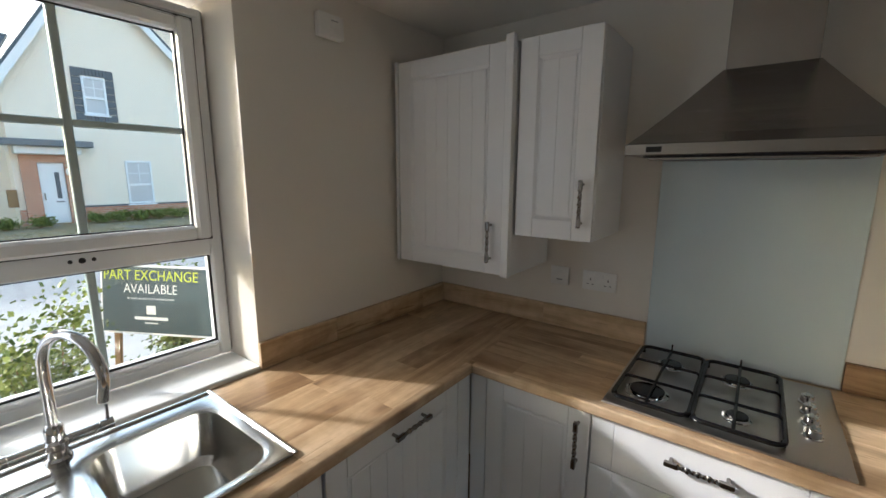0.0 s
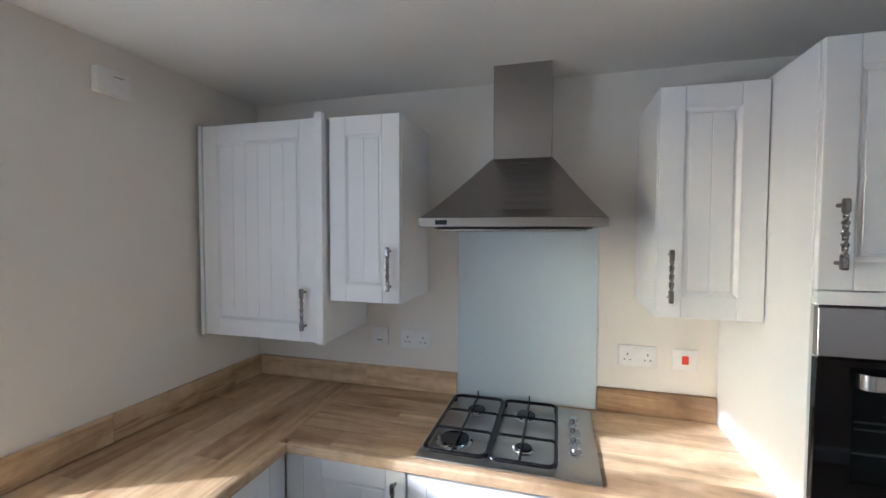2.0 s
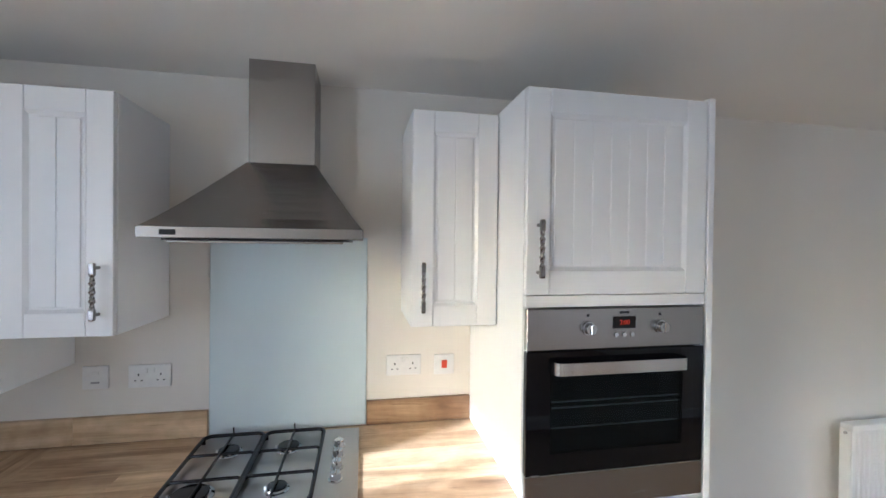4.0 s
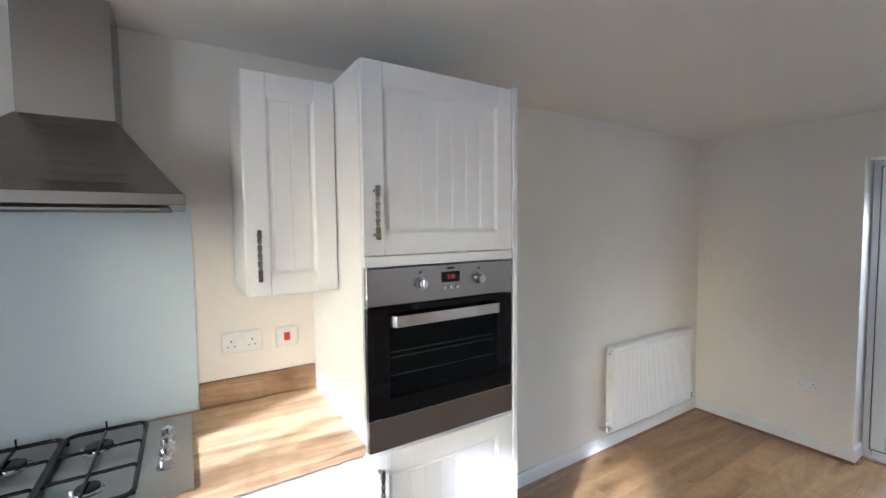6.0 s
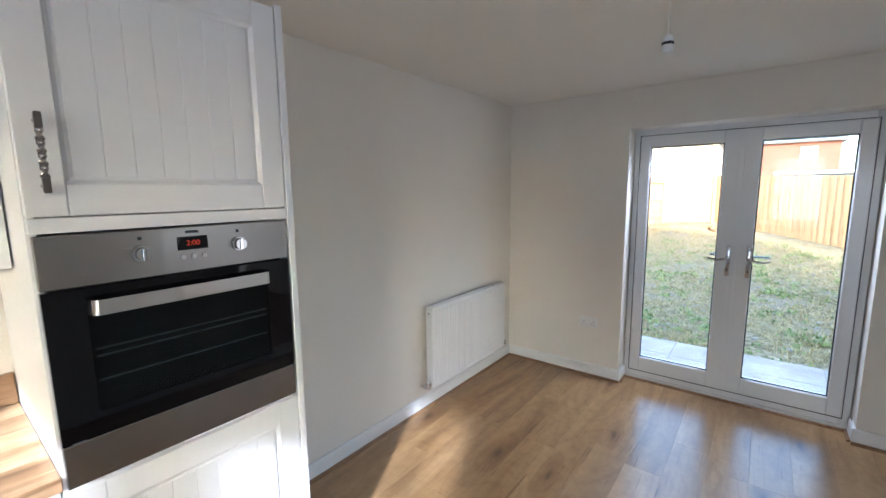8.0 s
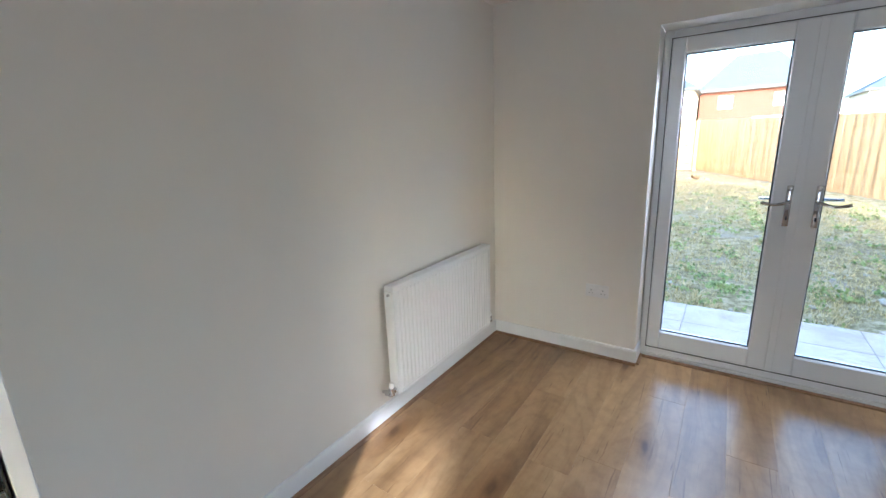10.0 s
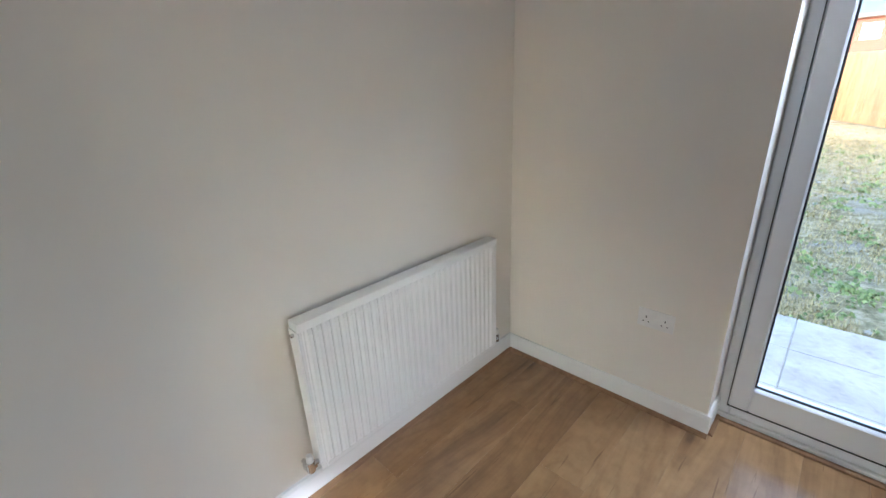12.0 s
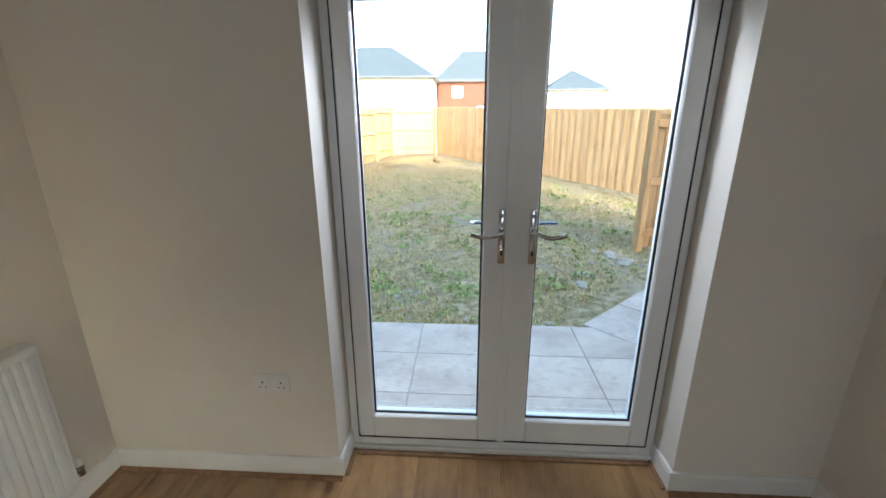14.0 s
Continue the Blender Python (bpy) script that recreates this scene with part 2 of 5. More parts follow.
def slab_mat():
    m, n, l, b = mat_new("grey_riven_slab", (0.42, 0.41, 0.38), 0.8)
    v = coords(n, l, (1, 1, 1), True)
    a = noise_tex(n, l, v, 3, 5, 0.6)
    c = noise_tex(n, l, v, 22, 4, 0.6, 0.6)
    col = ramp(n, l, a, [(0.3, (0.42, 0.335, 0.275)), (0.7, (0.58, 0.48, 0.405))])
    l.new(mix(n, l, col, ramp(n, l, c, [(0.33, (0.70, 0.68, 0.66)), (0.46, (0.95, 0.95, 0.94)), (0.6, (1, 1, 1))]), 0.8, 'MULTIPLY'), b.inputs["Base Color"])
    bump(n, l, b, c, 0.6, 0.012)
    return m


def leaf_mat(name, dark, light):
    m, n, l, b = mat_new(name, dark, 0.6, spec=0.3)
    g = n.new("ShaderNodeNewGeometry")
    l.new(ramp(n, l, g.outputs["Random Per Island"], [(0.0, dark), (0.6, light), (1.0, tuple(c * 1.3 for c in light))]), b.inputs["Base Color"])
    return m


M_GROUND, M_SLAB = ground_mat(), slab_mat()
M_GRASS = leaf_mat("grass_blade", (0.26, 0.21, 0.08), (0.58, 0.44, 0.21))
M_WEED = leaf_mat("weed_leaf", (0.13, 0.18, 0.05), (0.30, 0.33, 0.11))
M_HEDGE = leaf_mat("hedge_leaf", (0.06, 0.10, 0.02), (0.20, 0.24, 0.06))
M_STONE = paint("pale_stone", (0.40, 0.345, 0.275), 0.9, 0.2, 30, 0.3)


# ---- mesh helpers ----
def bx(bm, x0, x1, y0, y1, z0, z1, bevel=0.0, seg=1):
    r = bmesh.ops.create_cube(bm, size=1.0)
    vs = r["verts"]
    for v in vs:
        v.co = Vector(((x0 + x1) / 2 + v.co.x * (x1 - x0), (y0 + y1) / 2 + v.co.y * (y1 - y0), (z0 + z1) / 2 + v.co.z * (z1 - z0)))
    if bevel > 0:
        es = list({e for v in vs for e in v.link_edges})
        bmesh.ops.bevel(bm, geom=es, offset=bevel, segments=seg, affect='EDGES', profile=0.5)
    return bm


def box(*a, **k):
    return bx(bmesh.new(), *a, **k)


def cyl(bm, p0, p1, r0, r1=None, seg=20):
    r1 = r0 if r1 is None else r1
    p0, p1 = Vector(p0), Vector(p1)
    d = p1 - p0
    m = Matrix.Translation((p0 + p1) / 2) @ d.to_track_quat('Z', 'Y').to_matrix().to_4x4()
    bmesh.ops.create_cone(bm, cap_ends=True, segments=seg, radius1=r0, radius2=r1, depth=d.length, matrix=m)
    return bm


def lathe(bm, prof, centre=(0, 0, 0), seg=28):
    """Turn a profile of (radius, height) about z."""
    rings = []
    for r, z in prof:
        rings.append([bm.verts.new((centre[0] + r * math.cos(2 * math.pi * i / seg), centre[1] + r * math.sin(2 * math.pi * i / seg), centre[2] + z)) for i in range(seg)])
    for a, b in zip(rings, rings[1:]):
        for i in range(seg):
            bm.faces.new((a[i], a[(i + 1) % seg], b[(i + 1) % seg], b[i]))
    bm.faces.new(list(reversed(rings[0])))
    bm.faces.new(rings[-1])
    return bm


def tube(bm, pts, r, seg=12, radii=None):
    """A round bar along a line of points."""
    pts = [Vector(p) for p in pts]
    rings, ref = [], None
    for i, p in enumerate(pts):
        d = (pts[min(i + 1, len(pts) - 1)] - pts[max(i - 1, 0)]).normalized()
        if ref is None:
            ref = d.orthogonal().normalized()
        ref = (ref - d * ref.dot(d)).normalized()
        o = d.cross(ref)
        rr = radii[i] if radii else r
        rings.append([bm.verts.new(p + (ref * math.cos(2 * math.pi * k / seg) + o * math.sin(2 * math.pi * k / seg)) * rr) for k in range(seg)])
    for a, b in zip(rings, rings[1:]):
        for k in range(seg):
            bm.faces.new((a[k], a[(k + 1) % seg], b[(k + 1) % seg], b[k]))
    bm.faces.new(list(reversed(rings[0])))
    bm.faces.new(rings[-1])
    return bm


def quadstrip(bm, prof, x0, x1, axis=0, close=True):
    """Extrude a closed (a, z) profile along an axis: 0 x (a is y), 1 y (a is x)."""
    def pt(s, a, z):
        return (s, a, z) if axis == 0 else (a, s, z)
    A = [bm.verts.new(pt(x0, a, z)) for a, z in prof]
    B = [bm.verts.new(pt(x1, a, z)) for a, z in prof]
    n = len(prof)
    for i in range(n):
        bm.faces.new((A[i], A[(i + 1) % n], B[(i + 1) % n], B[i]))
    bm.faces.new(list(reversed(A)))
    bm.faces.new(B)
    bmesh.ops.recalc_face_normals(bm, faces=bm.faces)
    return bm


def mesh_of(name, bm, material, smooth=False):
    me = bpy.data.meshes.new(name)
    bmesh.ops.recalc_face_normals(bm, faces=bm.faces)
    bm.to_mesh(me)
    bm.free()
    me.materials.append(material)
    if smooth:
        for p in me.polygons:
            p.use_smooth = True
        me.set_sharp_from_angle(angle=radians(35))
    return me


def part(name, bm, material, parent=None, label="", smooth=False):
    ob = new(name, mesh_of(name, bm, material, smooth))
    ob.parent = parent
    if label:
        tagged(ob, label)
    return ob


def thing(name, label, category, m=None, group=""):
    ob = new(name)
    ob.matrix_basis = m or Matrix.Identity(4)
    return tagged(ob, label, category, group)


def structure(name, bm, material, label, category):
    return tagged(part(name, bm, material), label, category, kind="structure")


# ---- the room ----
LX, WY, CZ = 5.385, -2.97, 2.31
WIN = (-2.66, -1.108, 0.905, 2.20)
DOOR = (-2.40, -1.008, 2.02)
TH = 0.30

structure("wall_north", box(-TH, LX + TH, 0, TH, -0.3, CZ + 0.2), M_WALL, "cream painted plaster wall behind the hob and radiator", "wall")
SDOOR = (3.1, 4.7, 2.06)
SIDE = 0.8
# x span of the added end window that admits fill light
SWIN2 = (3.2, 4.7)
SWIN = (-6.25, -4.55, 0.75, 2.1)
bm = bmesh.new()
bx(bm, -TH, SDOOR[0], WY - TH, WY, -0.3, CZ + 0.2)
bx(bm, SDOOR[1], LX + TH, WY - TH, WY, -0.3, CZ + 0.2)
bx(bm, SDOOR[0], SDOOR[1], WY - TH, WY, SDOOR[2], CZ + 0.2)
bx(bm, SDOOR[0], SDOOR[1], WY - TH, WY, -0.3, -0.001)
structure("wall_south", bm, M_WALL, "plain cream painted plaster wall with a wide opening", "wall")
bm = bmesh.new()
bx(bm, -TH, 0, WIN[1], 0, -0.3, CZ + 0.2)
bx(bm, -TH, 0, WY, WIN[0], -0.3, CZ + 0.2)
bx(bm, -TH, 0, WIN[0], WIN[1], -0.3, WIN[2])
bx(bm, -TH, 0, WIN[0], WIN[1], WIN[3], CZ + 0.2)
structure("wall_west", bm, M_WALL, "cream painted wall around the kitchen window", "wall")
bm = bmesh.new()
bx(bm, LX, LX + TH, DOOR[1], 0, -0.3, CZ + 0.2)
bx(bm, LX, LX + TH, WY, DOOR[0], -0.3, CZ + 0.2)
bx(bm, LX, LX + TH, DOOR[0], DOOR[1], DOOR[2], CZ + 0.2)
bx(bm, LX + 0.26, LX + TH, DOOR[0], DOOR[1], -0.3, -0.02)
structure("wall_east", bm, M_WALL, "cream painted wall around the garden doors", "wall")
bm = bmesh.new()
bx(bm, -TH, SIDE, -7.4, WY - TH - 0.001, -0.3, CZ + 0.195)
bx(bm, SIDE, SWIN2[0], -7.4, -7.1, -0.3, CZ + 0.195)
bx(bm, SWIN2[1], LX + TH, -7.4, -7.1, -0.3, CZ + 0.195)
bx(bm, SWIN2[0], SWIN2[1], -7.4, -7.1, -0.3, SWIN[2])
bx(bm, SWIN2[0], SWIN2[1], -7.4, -7.1, SWIN[3], CZ + 0.195)
bx(bm, LX, LX + TH, SWIN[1], WY - TH - 0.001, -0.3, CZ + 0.195)
bx(bm, LX, LX + TH, -7.1, SWIN[0], -0.3, CZ + 0.195)
bx(bm, LX, LX + TH, SWIN[0], SWIN[1], -0.3, SWIN[2])
bx(bm, LX, LX + TH, SWIN[0], SWIN[1], SWIN[3], CZ + 0.195)
structure("house_side", bm, M_WALL, "pale walls of the neighbouring room", "house wall")
structure("floor_2", box(SIDE + 0.001, LX - 0.001, -7.099, WY - TH - 0.002, -0.2, -0.001), M_BEAD, "oak-look floor of the neighbouring room", "floor")
structure("ceiling_2", box(SIDE + 0.001, LX - 0.001, -7.099, WY - TH - 0.002, CZ, CZ + 0.19), M_CEIL, "off-white ceiling of the neighbouring room", "ceiling")
# upper storey out of view, added and sized to keep the lawn in shadow
bm = quadstrip(bmesh.new(), [(-TH, CZ + 0.2), (LX + TH, CZ + 0.2), (LX + TH, 5.1), (LX / 2, 7.6), (-TH, 5.1)], -7.4, TH, 1)
structure("house_upper_unseen", bm, M_BRICK, "unseen brick upper floor and roof of the house, added to shade the garden", "house wall")
structure("ceiling", box(-TH, LX + TH, WY - TH, TH, CZ, CZ + 0.19), M_CEIL, "smooth off-white painted ceiling", "ceiling")
floor = structure("floor", box(0, LX + 0.26, WY, 0, -0.2, -0.012), M_BEAD, "oak-look laminate plank floor", "floor")

# skirting boards and the oak bead along them
SK = [(0.0, 0.012), (-0.016, 0.012), (-0.016, 0.085), (-0.011, 0.1), (0.0, 0.1)]
BEAD = [(-0.016, -0.002), (-0.034, -0.002), (-0.033, 0.005), (-0.026, 0.013), (-0.016, 0.016)]


def skirting(axis, at, s0, s1, sign):
    """A run of skirting whose face looks to sign along the other axis."""
    for nm, prof, mt, lb in (("baseboard", SK, M_TRIM, "white painted skirting board with a chamfered top"), ("trim", BEAD, M_BEAD, "oak-coloured scotia bead at the foot of the skirting")):
        structure(nm, quadstrip(bmesh.new(), [(at - sign * a if sign > 0 else at + a, z) for a, z in prof], s0, s1, axis), mt, lb, "skirting")


skirting(0, 0.0, 2.765, LX, -1)
skirting(1, LX, DOOR[1] - 0.016, -0.016, -1)
skirting(1, LX, WY + 0.016, DOOR[0] + 0.016, -1)
skirting(0, DOOR[1], LX, LX + 0.165, -1)
skirting(0, DOOR[0], LX, LX + 0.165, 1)
skirting(0, WY, 0.64, LX, 1)


# ---- kitchen window ----
def upvc_frame(bm, axis_x0, axis_x1, y0, y1, z0, z1, w, bevel=0.006):
    """Four bars of width w round an opening that lies across y and z."""
    bx(bm, axis_x0, axis_x1, y0, y0 + w, z0, z1, bevel)
    bx(bm, axis_x0, axis_x1, y1 - w, y1, z0, z1, bevel)
    bx(bm, axis_x0, axis_x1, y0 + w, y1 - w, z0, z0 + w, bevel)
    bx(bm, axis_x0, axis_x1, y0 + w, y1 - w, z1 - w, z1, bevel)
    return bm


def pane(y0, y1, z0, z1, x, parent):
    g = part("pane", box(x - 0.012, x + 0.012, y0, y1, z0, z1), M_GLASS, parent, "clear double-glazed pane")
    g.visible_shadow = False
    return g


window = tagged(thing("window_1", "white uPVC casement window with slim glazing bars", "window"), kind="structure")
wy0, wy1 = WIN[0] + 0.004, WIN[1] - 0.004
WZ0, WZ1, WXF, WXB = 0.927, 2.17, -0.2, -0.27
FW = 0.042
bm = upvc_frame(bmesh.new(), WXB, WXF, wy0, wy1, WZ0, WZ1, FW)
bx(bm, WXB, WXF, wy0 + FW, wy1 - FW, WZ0 + FW, 0.982, 0.004)
ym = (wy0 + wy1) / 2
bx(bm, WXB, WXF, ym - 0.03, ym + 0.03, WZ0 + FW, WZ1 - FW, 0.005)
for a, b in ((wy0 + FW, ym - 0.03), (ym + 0.03, wy1 - FW)):
    bx(bm, WXB, WXF, a, b, 1.322, 1.39, 0.005)
part("window_frame", bm, M_UPVC, window, smooth=True)
for a, b in ((wy0 + 0.038, ym - 0.026), (ym + 0.026, wy1 - 0.038)):
    sash = part("sash", upvc_frame(bmesh.new(), -0.255, -0.185, a, b, 1.386, 2.132, 0.048, 0.009), M_UPVC, window, smooth=True)
    # black strip drawn for the dark gap line round the sash
    part("gap_strip", upvc_frame(bmesh.new(), -0.1996, -0.1985, a - 0.004, b + 0.004, 1.382, 2.136, 0.005, 0), M_SEAL, sash)
    part("seal", upvc_frame(bmesh.new(), -0.228, -0.22, a + 0.046, b - 0.046, 1.432, 2.086, 0.006, 0), M_SEAL, sash)
    pane(a + 0.044, b - 0.044, 1.43, 2.088, -0.24, window)
    gy = (a + b) / 2
    part("glazing_bar", box(-0.25, -0.222, gy - 0.011, gy + 0.011, 1.432, 2.086, bevel=0.003), M_GREYBAR, window)
    part("glazing_bar", box(-0.248, -0.224, a + 0.048, b - 0.048, 1.753, 1.774, bevel=0.003), M_GREYBAR, window)
    for k in (-0.028, 0, 0.028):
        part("screw_cap", cyl(bmesh.new(), (-0.1988, gy - 0.02 + k, 1.36), (-0.2005, gy - 0.02 + k, 1.36), 0.009 if k == 0 else 0.006, seg=14), M_SEAL, window)
    lo, hi = 0.984, 1.32
    part("seal", upvc_frame(bmesh.new(), -0.228, -0.22, a + 0.004, b - 0.004, lo - 0.002, hi + 0.002, 0.006, 0), M_SEAL, window)
    pane(a + 0.002, b - 0.002, lo - 0.004, hi + 0.004, -0.24, window)
    part("glazing_bar", box(-0.25, -0.222, gy - 0.011, gy + 0.011, lo, hi, bevel=0.003), M_GREYBAR, window)
part("trickle_vent", box(-0.199, -0.186, wy0 + 0.1, wy1 - 0.02, 2.14, 2.162, bevel=0.003), M_UPVC, window, "slim white trickle vent along the head")
part("window_sill", box(-0.198, 0.012, wy0, wy1, 0.906, 0.926, bevel=0.006, seg=2), M_TRIM, window, "white sill board")
part("outer_sill", box(-0.42, -0.271, wy0, wy1, 0.885, 0.925, bevel=0.006), M_UPVC, window)

# the neighbouring room's window to the garden, out of view, with an added lamp
w2 = tagged(thing("window_2", "white uPVC window of the neighbouring room", "window"), kind="structure")
bm = upvc_frame(bmesh.new(), LX + 0.16, LX + 0.23, SWIN[0] + 0.004, SWIN[1] - 0.004, SWIN[2] + 0.004, SWIN[3] - 0.004, 0.06)
sm = (SWIN[0] + SWIN[1]) / 2
bx(bm, LX + 0.16, LX + 0.23, sm - 0.045, sm + 0.045, SWIN[2] + 0.064, SWIN[3] - 0.064, 0.005)
part("window_frame", bm, M_UPVC, w2, smooth=True)
for a, b in ((SWIN[0] + 0.06, sm - 0.045), (sm + 0.045, SWIN[1] - 0.06)):
    pane(a, b, SWIN[2] + 0.06, SWIN[3] - 0.06, LX + 0.19, w2)
# unseen end window, added so that its lamp reaches the dining wall
w3 = tagged(thing("fill_window", "added, unseen white uPVC end window that lets fill light into the neighbouring room", "window"), kind="structure")
bm = bmesh.new()
for a in ((SWIN2[0] + 0.004, SWIN2[0] + 0.064, SWIN[2] + 0.004, SWIN[3] - 0.004), (SWIN2[1] - 0.064, SWIN2[1] - 0.004, SWIN[2] + 0.004, SWIN[3] - 0.004),
          (3.905, 3.995, SWIN[2] + 0.064, SWIN[3] - 0.064), (SWIN2[0] + 0.064, SWIN2[1] - 0.064, SWIN[2] + 0.004, SWIN[2] + 0.064), (SWIN2[0] + 0.064, SWIN2[1] - 0.064, SWIN[3] - 0.064, SWIN[3] - 0.004)):
    bx(bm, a[0], a[1], -7.31, -7.24, a[2], a[3], 0.005)
part("window_frame", bm, M_UPVC, w3, smooth=True)
for a, b in ((SWIN2[0] + 0.06, 3.905), (3.995, SWIN2[1] - 0.06)):
    part("pane", box(a, b, -7.29, -7.266, SWIN[2] + 0.06, SWIN[3] - 0.06), M_GLASS, w3, "clear double-glazed pane").visible_shadow = False

# ---- worktop ----
worktop = thing("worktop", "wood-effect laminate worktop with rounded front edge", "worktop")
TOP, THK, DEP = 0.912, 0.038, 0.605
SINK = (0.036, 0.53, -2.25, -1.30)


def nose(front):
    """Profile of a rolled front edge, front being where it ends."""
    out = [(front - 0.03, -THK), (front - 0.006, -THK), (front, -THK + 0.006)]
    for k in range(6):
        a = math.pi / 2 * k / 5
        out.append((front - 0.008 + 0.008 * math.cos(a), -0.008 + 0.008 * math.sin(a)))
    return out + [(front - 0.03, 0.0)]


bm = bmesh.new()
bx(bm, 0.002, DEP - 0.03, SINK[3] - 0.012, -0.002, TOP - THK, TOP - 0.003)
bx(bm, 0.002, DEP - 0.03, WY + 0.002, SINK[2] + 0.012, TOP - THK, TOP - 0.003)
bx(bm, 0.002, SINK[0] + 0.012, SINK[2] + 0.012, SINK[3] - 0.012, TOP - THK, TOP - 0.003)
bx(bm, SINK[1] - 0.012, DEP - 0.03, SINK[2] + 0.012, SINK[3] - 0.012, TOP - THK, TOP - 0.003)
part("core_left", bm, M_EDGE_Y, worktop)
part("core_back", box(DEP - 0.03, 2.126, -DEP + 0.03, -0.002, TOP - THK, TOP - 0.003), M_EDGE_X, worktop)
part("front_edge", quadstrip(bmesh.new(), [(a, TOP + z) for a, z in nose(DEP)], WY + 0.002, -DEP + 0.002, 1), M_EDGE_Y, worktop, smooth=True)
part("front_edge", quadstrip(bmesh.new(), [(-a, TOP + z) for a, z in nose(DEP)], DEP - 0.002, 2.126, 0), M_EDGE_X, worktop, smooth=True)

# upstands
def upstand(axis, s0, s1, m, label, seed):
    """An upstand along the wall, axis 0 along x, 1 along y, made of boards of uneven length."""
    g = random.Random(seed)
    u = thing("upstand", label, "upstand", None, "upstands round the worktop")
    s = s0
    while s < s1 - 0.001:
        e = s + g.uniform(0.3, 0.62)
        e = s1 if e > s1 - 0.15 else e
        a = (s + 0.0002, e - 0.0002, -0.019, -0.001) if axis == 0 else (0.001, 0.019, s + 0.0002, e - 0.0002)
        part("board", box(*a, TOP + 0.001, 1.013, bevel=0.0015), m, u)
        s = e
    return u


upstand(1, -1.112, -0.001, M_STAVE_Y, "wood-effect laminate upstand under the alarm box wall", 1)
upstand(0, 0.02, 1.078, M_STAVE_X, "long wood-effect laminate upstand under the wall cabinets", 2)
upstand(0, 1.684, 2.125, M_STAVE_X, "short wood-effect laminate upstand beside the oven housing", 3)

splash = tagged(part("splashback", box(1.081, 1.682, -0.007, -0.001, TOP + 0.002, 1.69, bevel=0.0015), M_SPLASH), "pale blue-grey glass splashback behind the gas hob", "splashback")


# ---- cabinet doors and handles ----
def handle_mesh(length):
    """A twisted square bar on two feet, upright along z, with its back at y = 0."""
    bm = bmesh.new()
    n, half = 44, length / 2
    rings = []
    for i in range(n + 1):
        s = -half + length * i / n
        u = abs(s) / half
        tw = math.pi * 2.0 * max(-0.62, min(0.62, s / half)) / 0.62
        r = 0.0075 if u > 0.62 else 0.0062 + 0.0012 * math.cos(s / half / 0.62 * math.pi * 4)
        if u > 0.97:
            r = 0.006
        ring = []
        for k in range(8):
            a = tw + math.pi / 4 * k + math.pi / 4
            rr = 1.05 * r * (1.15 if k % 2 == 0 else 0.86)
            ring.append(bm.verts.new((rr * math.cos(a), -0.030 + rr * math.sin(a), s)))
        rings.append(ring)
    for a, b in zip(rings, rings[1:]):
        for k in range(8):
            bm.faces.new((a[k], a[(k + 1) % 8], b[(k + 1) % 8], b[k]))
    bm.faces.new(rings[0])
    bm.faces.new(rings[-1])
    for s in (-half * 0.82, half * 0.82):
        cyl(bm, (0, 0.0, s), (0, -0.028, s), 0.0055, 0.005, 10)
    return mesh_of("handle", bm, M_PEWTER, True)


HANDLE = handle_mesh(0.168)


def handle(parent, x, z, y=-0.02, flat=False):
    h = new("handle", HANDLE)
    h.parent = parent
    h.matrix_basis = pose(x, y, z, 0, 90 if flat else 0, 0)
    return tagged(h, "twisted dark pewter bar handle")


def door(parent, w, h, boards, x, z, y, name="door", rail=0.072, t=0.02):
    """A framed door: w wide, h high, its face towards -y, with an inset panel of upright boards."""
    bm = bmesh.new()
    x0, x1, z0, z1, s = rail, w - rail, rail, h - rail, 0.016

    def ring(d, yy):
        return [bm.verts.new(p) for p in ((x0 + d, yy, z0 + d), (x1 - d, yy, z0 + d), (x1 - d, yy, z1 - d), (x0 + d, yy, z1 - d))]
    rings = [ring(0, -0.001), ring(0, -t + 0.001), ring(s * 0.55, -t + 0.0085), ring(s, -t + 0.0095)]
    for a, b in zip(rings, rings[1:]):
        for k in range(4):
            bm.faces.new((a[k], a[(k + 1) % 4], b[(k + 1) % 4], b[k]))
    bm.faces.new(rings[-1])
    bm.faces.new(rings[0])
    d = part(name, bm, M_CAB, parent)
    d.matrix_basis = pose(x, y, z)
    for a, b in ((0, rail - 0.0003), (w - rail + 0.0003, w)):
        part("stile", box(a, b, -t, 0, 0, h, bevel=0.0018), M_CAB, d)
    for a, b in ((0, rail - 0.0003), (h - rail + 0.0003, h)):
        part("rail", box(rail + 0.0005, w - rail - 0.0005, -t, 0, a, b, bevel=0.0016), M_CAB, d)
    bw = (x1 - x0 - 2 * s) / boards
    for k in range(boards):
        a = x0 + s + k * bw
        part("board", box(a + 0.0001, a + bw - 0.0001, -t + 0.0050, -t + 0.0093, z0 + s * 0.9, z1 - s * 0.9, bevel=0.0016), M_CAB, d)
    return d


def drawer_front(parent, w, h, x, z, y, rail=0.068, t=0.02):
    d = part("drawer_front", box(rail + 0.0005, w - rail - 0.0005, -t, 0, 0, h, bevel=0.0016), M_CAB, parent)
    d.matrix_basis = pose(x, y, z)
    for a, b in ((0, rail), (w - rail, w)):
        part("stile", box(a, b, -t, 0, 0, h, bevel=0.0018), M_CAB, d)
    return d


def carcass(bm, w, d, h):
    """The closed body of a cabinet: x 0 to w, its back at y = 0 and its front at y = -d."""
    return bx(bm, 0, w, -d, 0, 0, h, 0.0012)


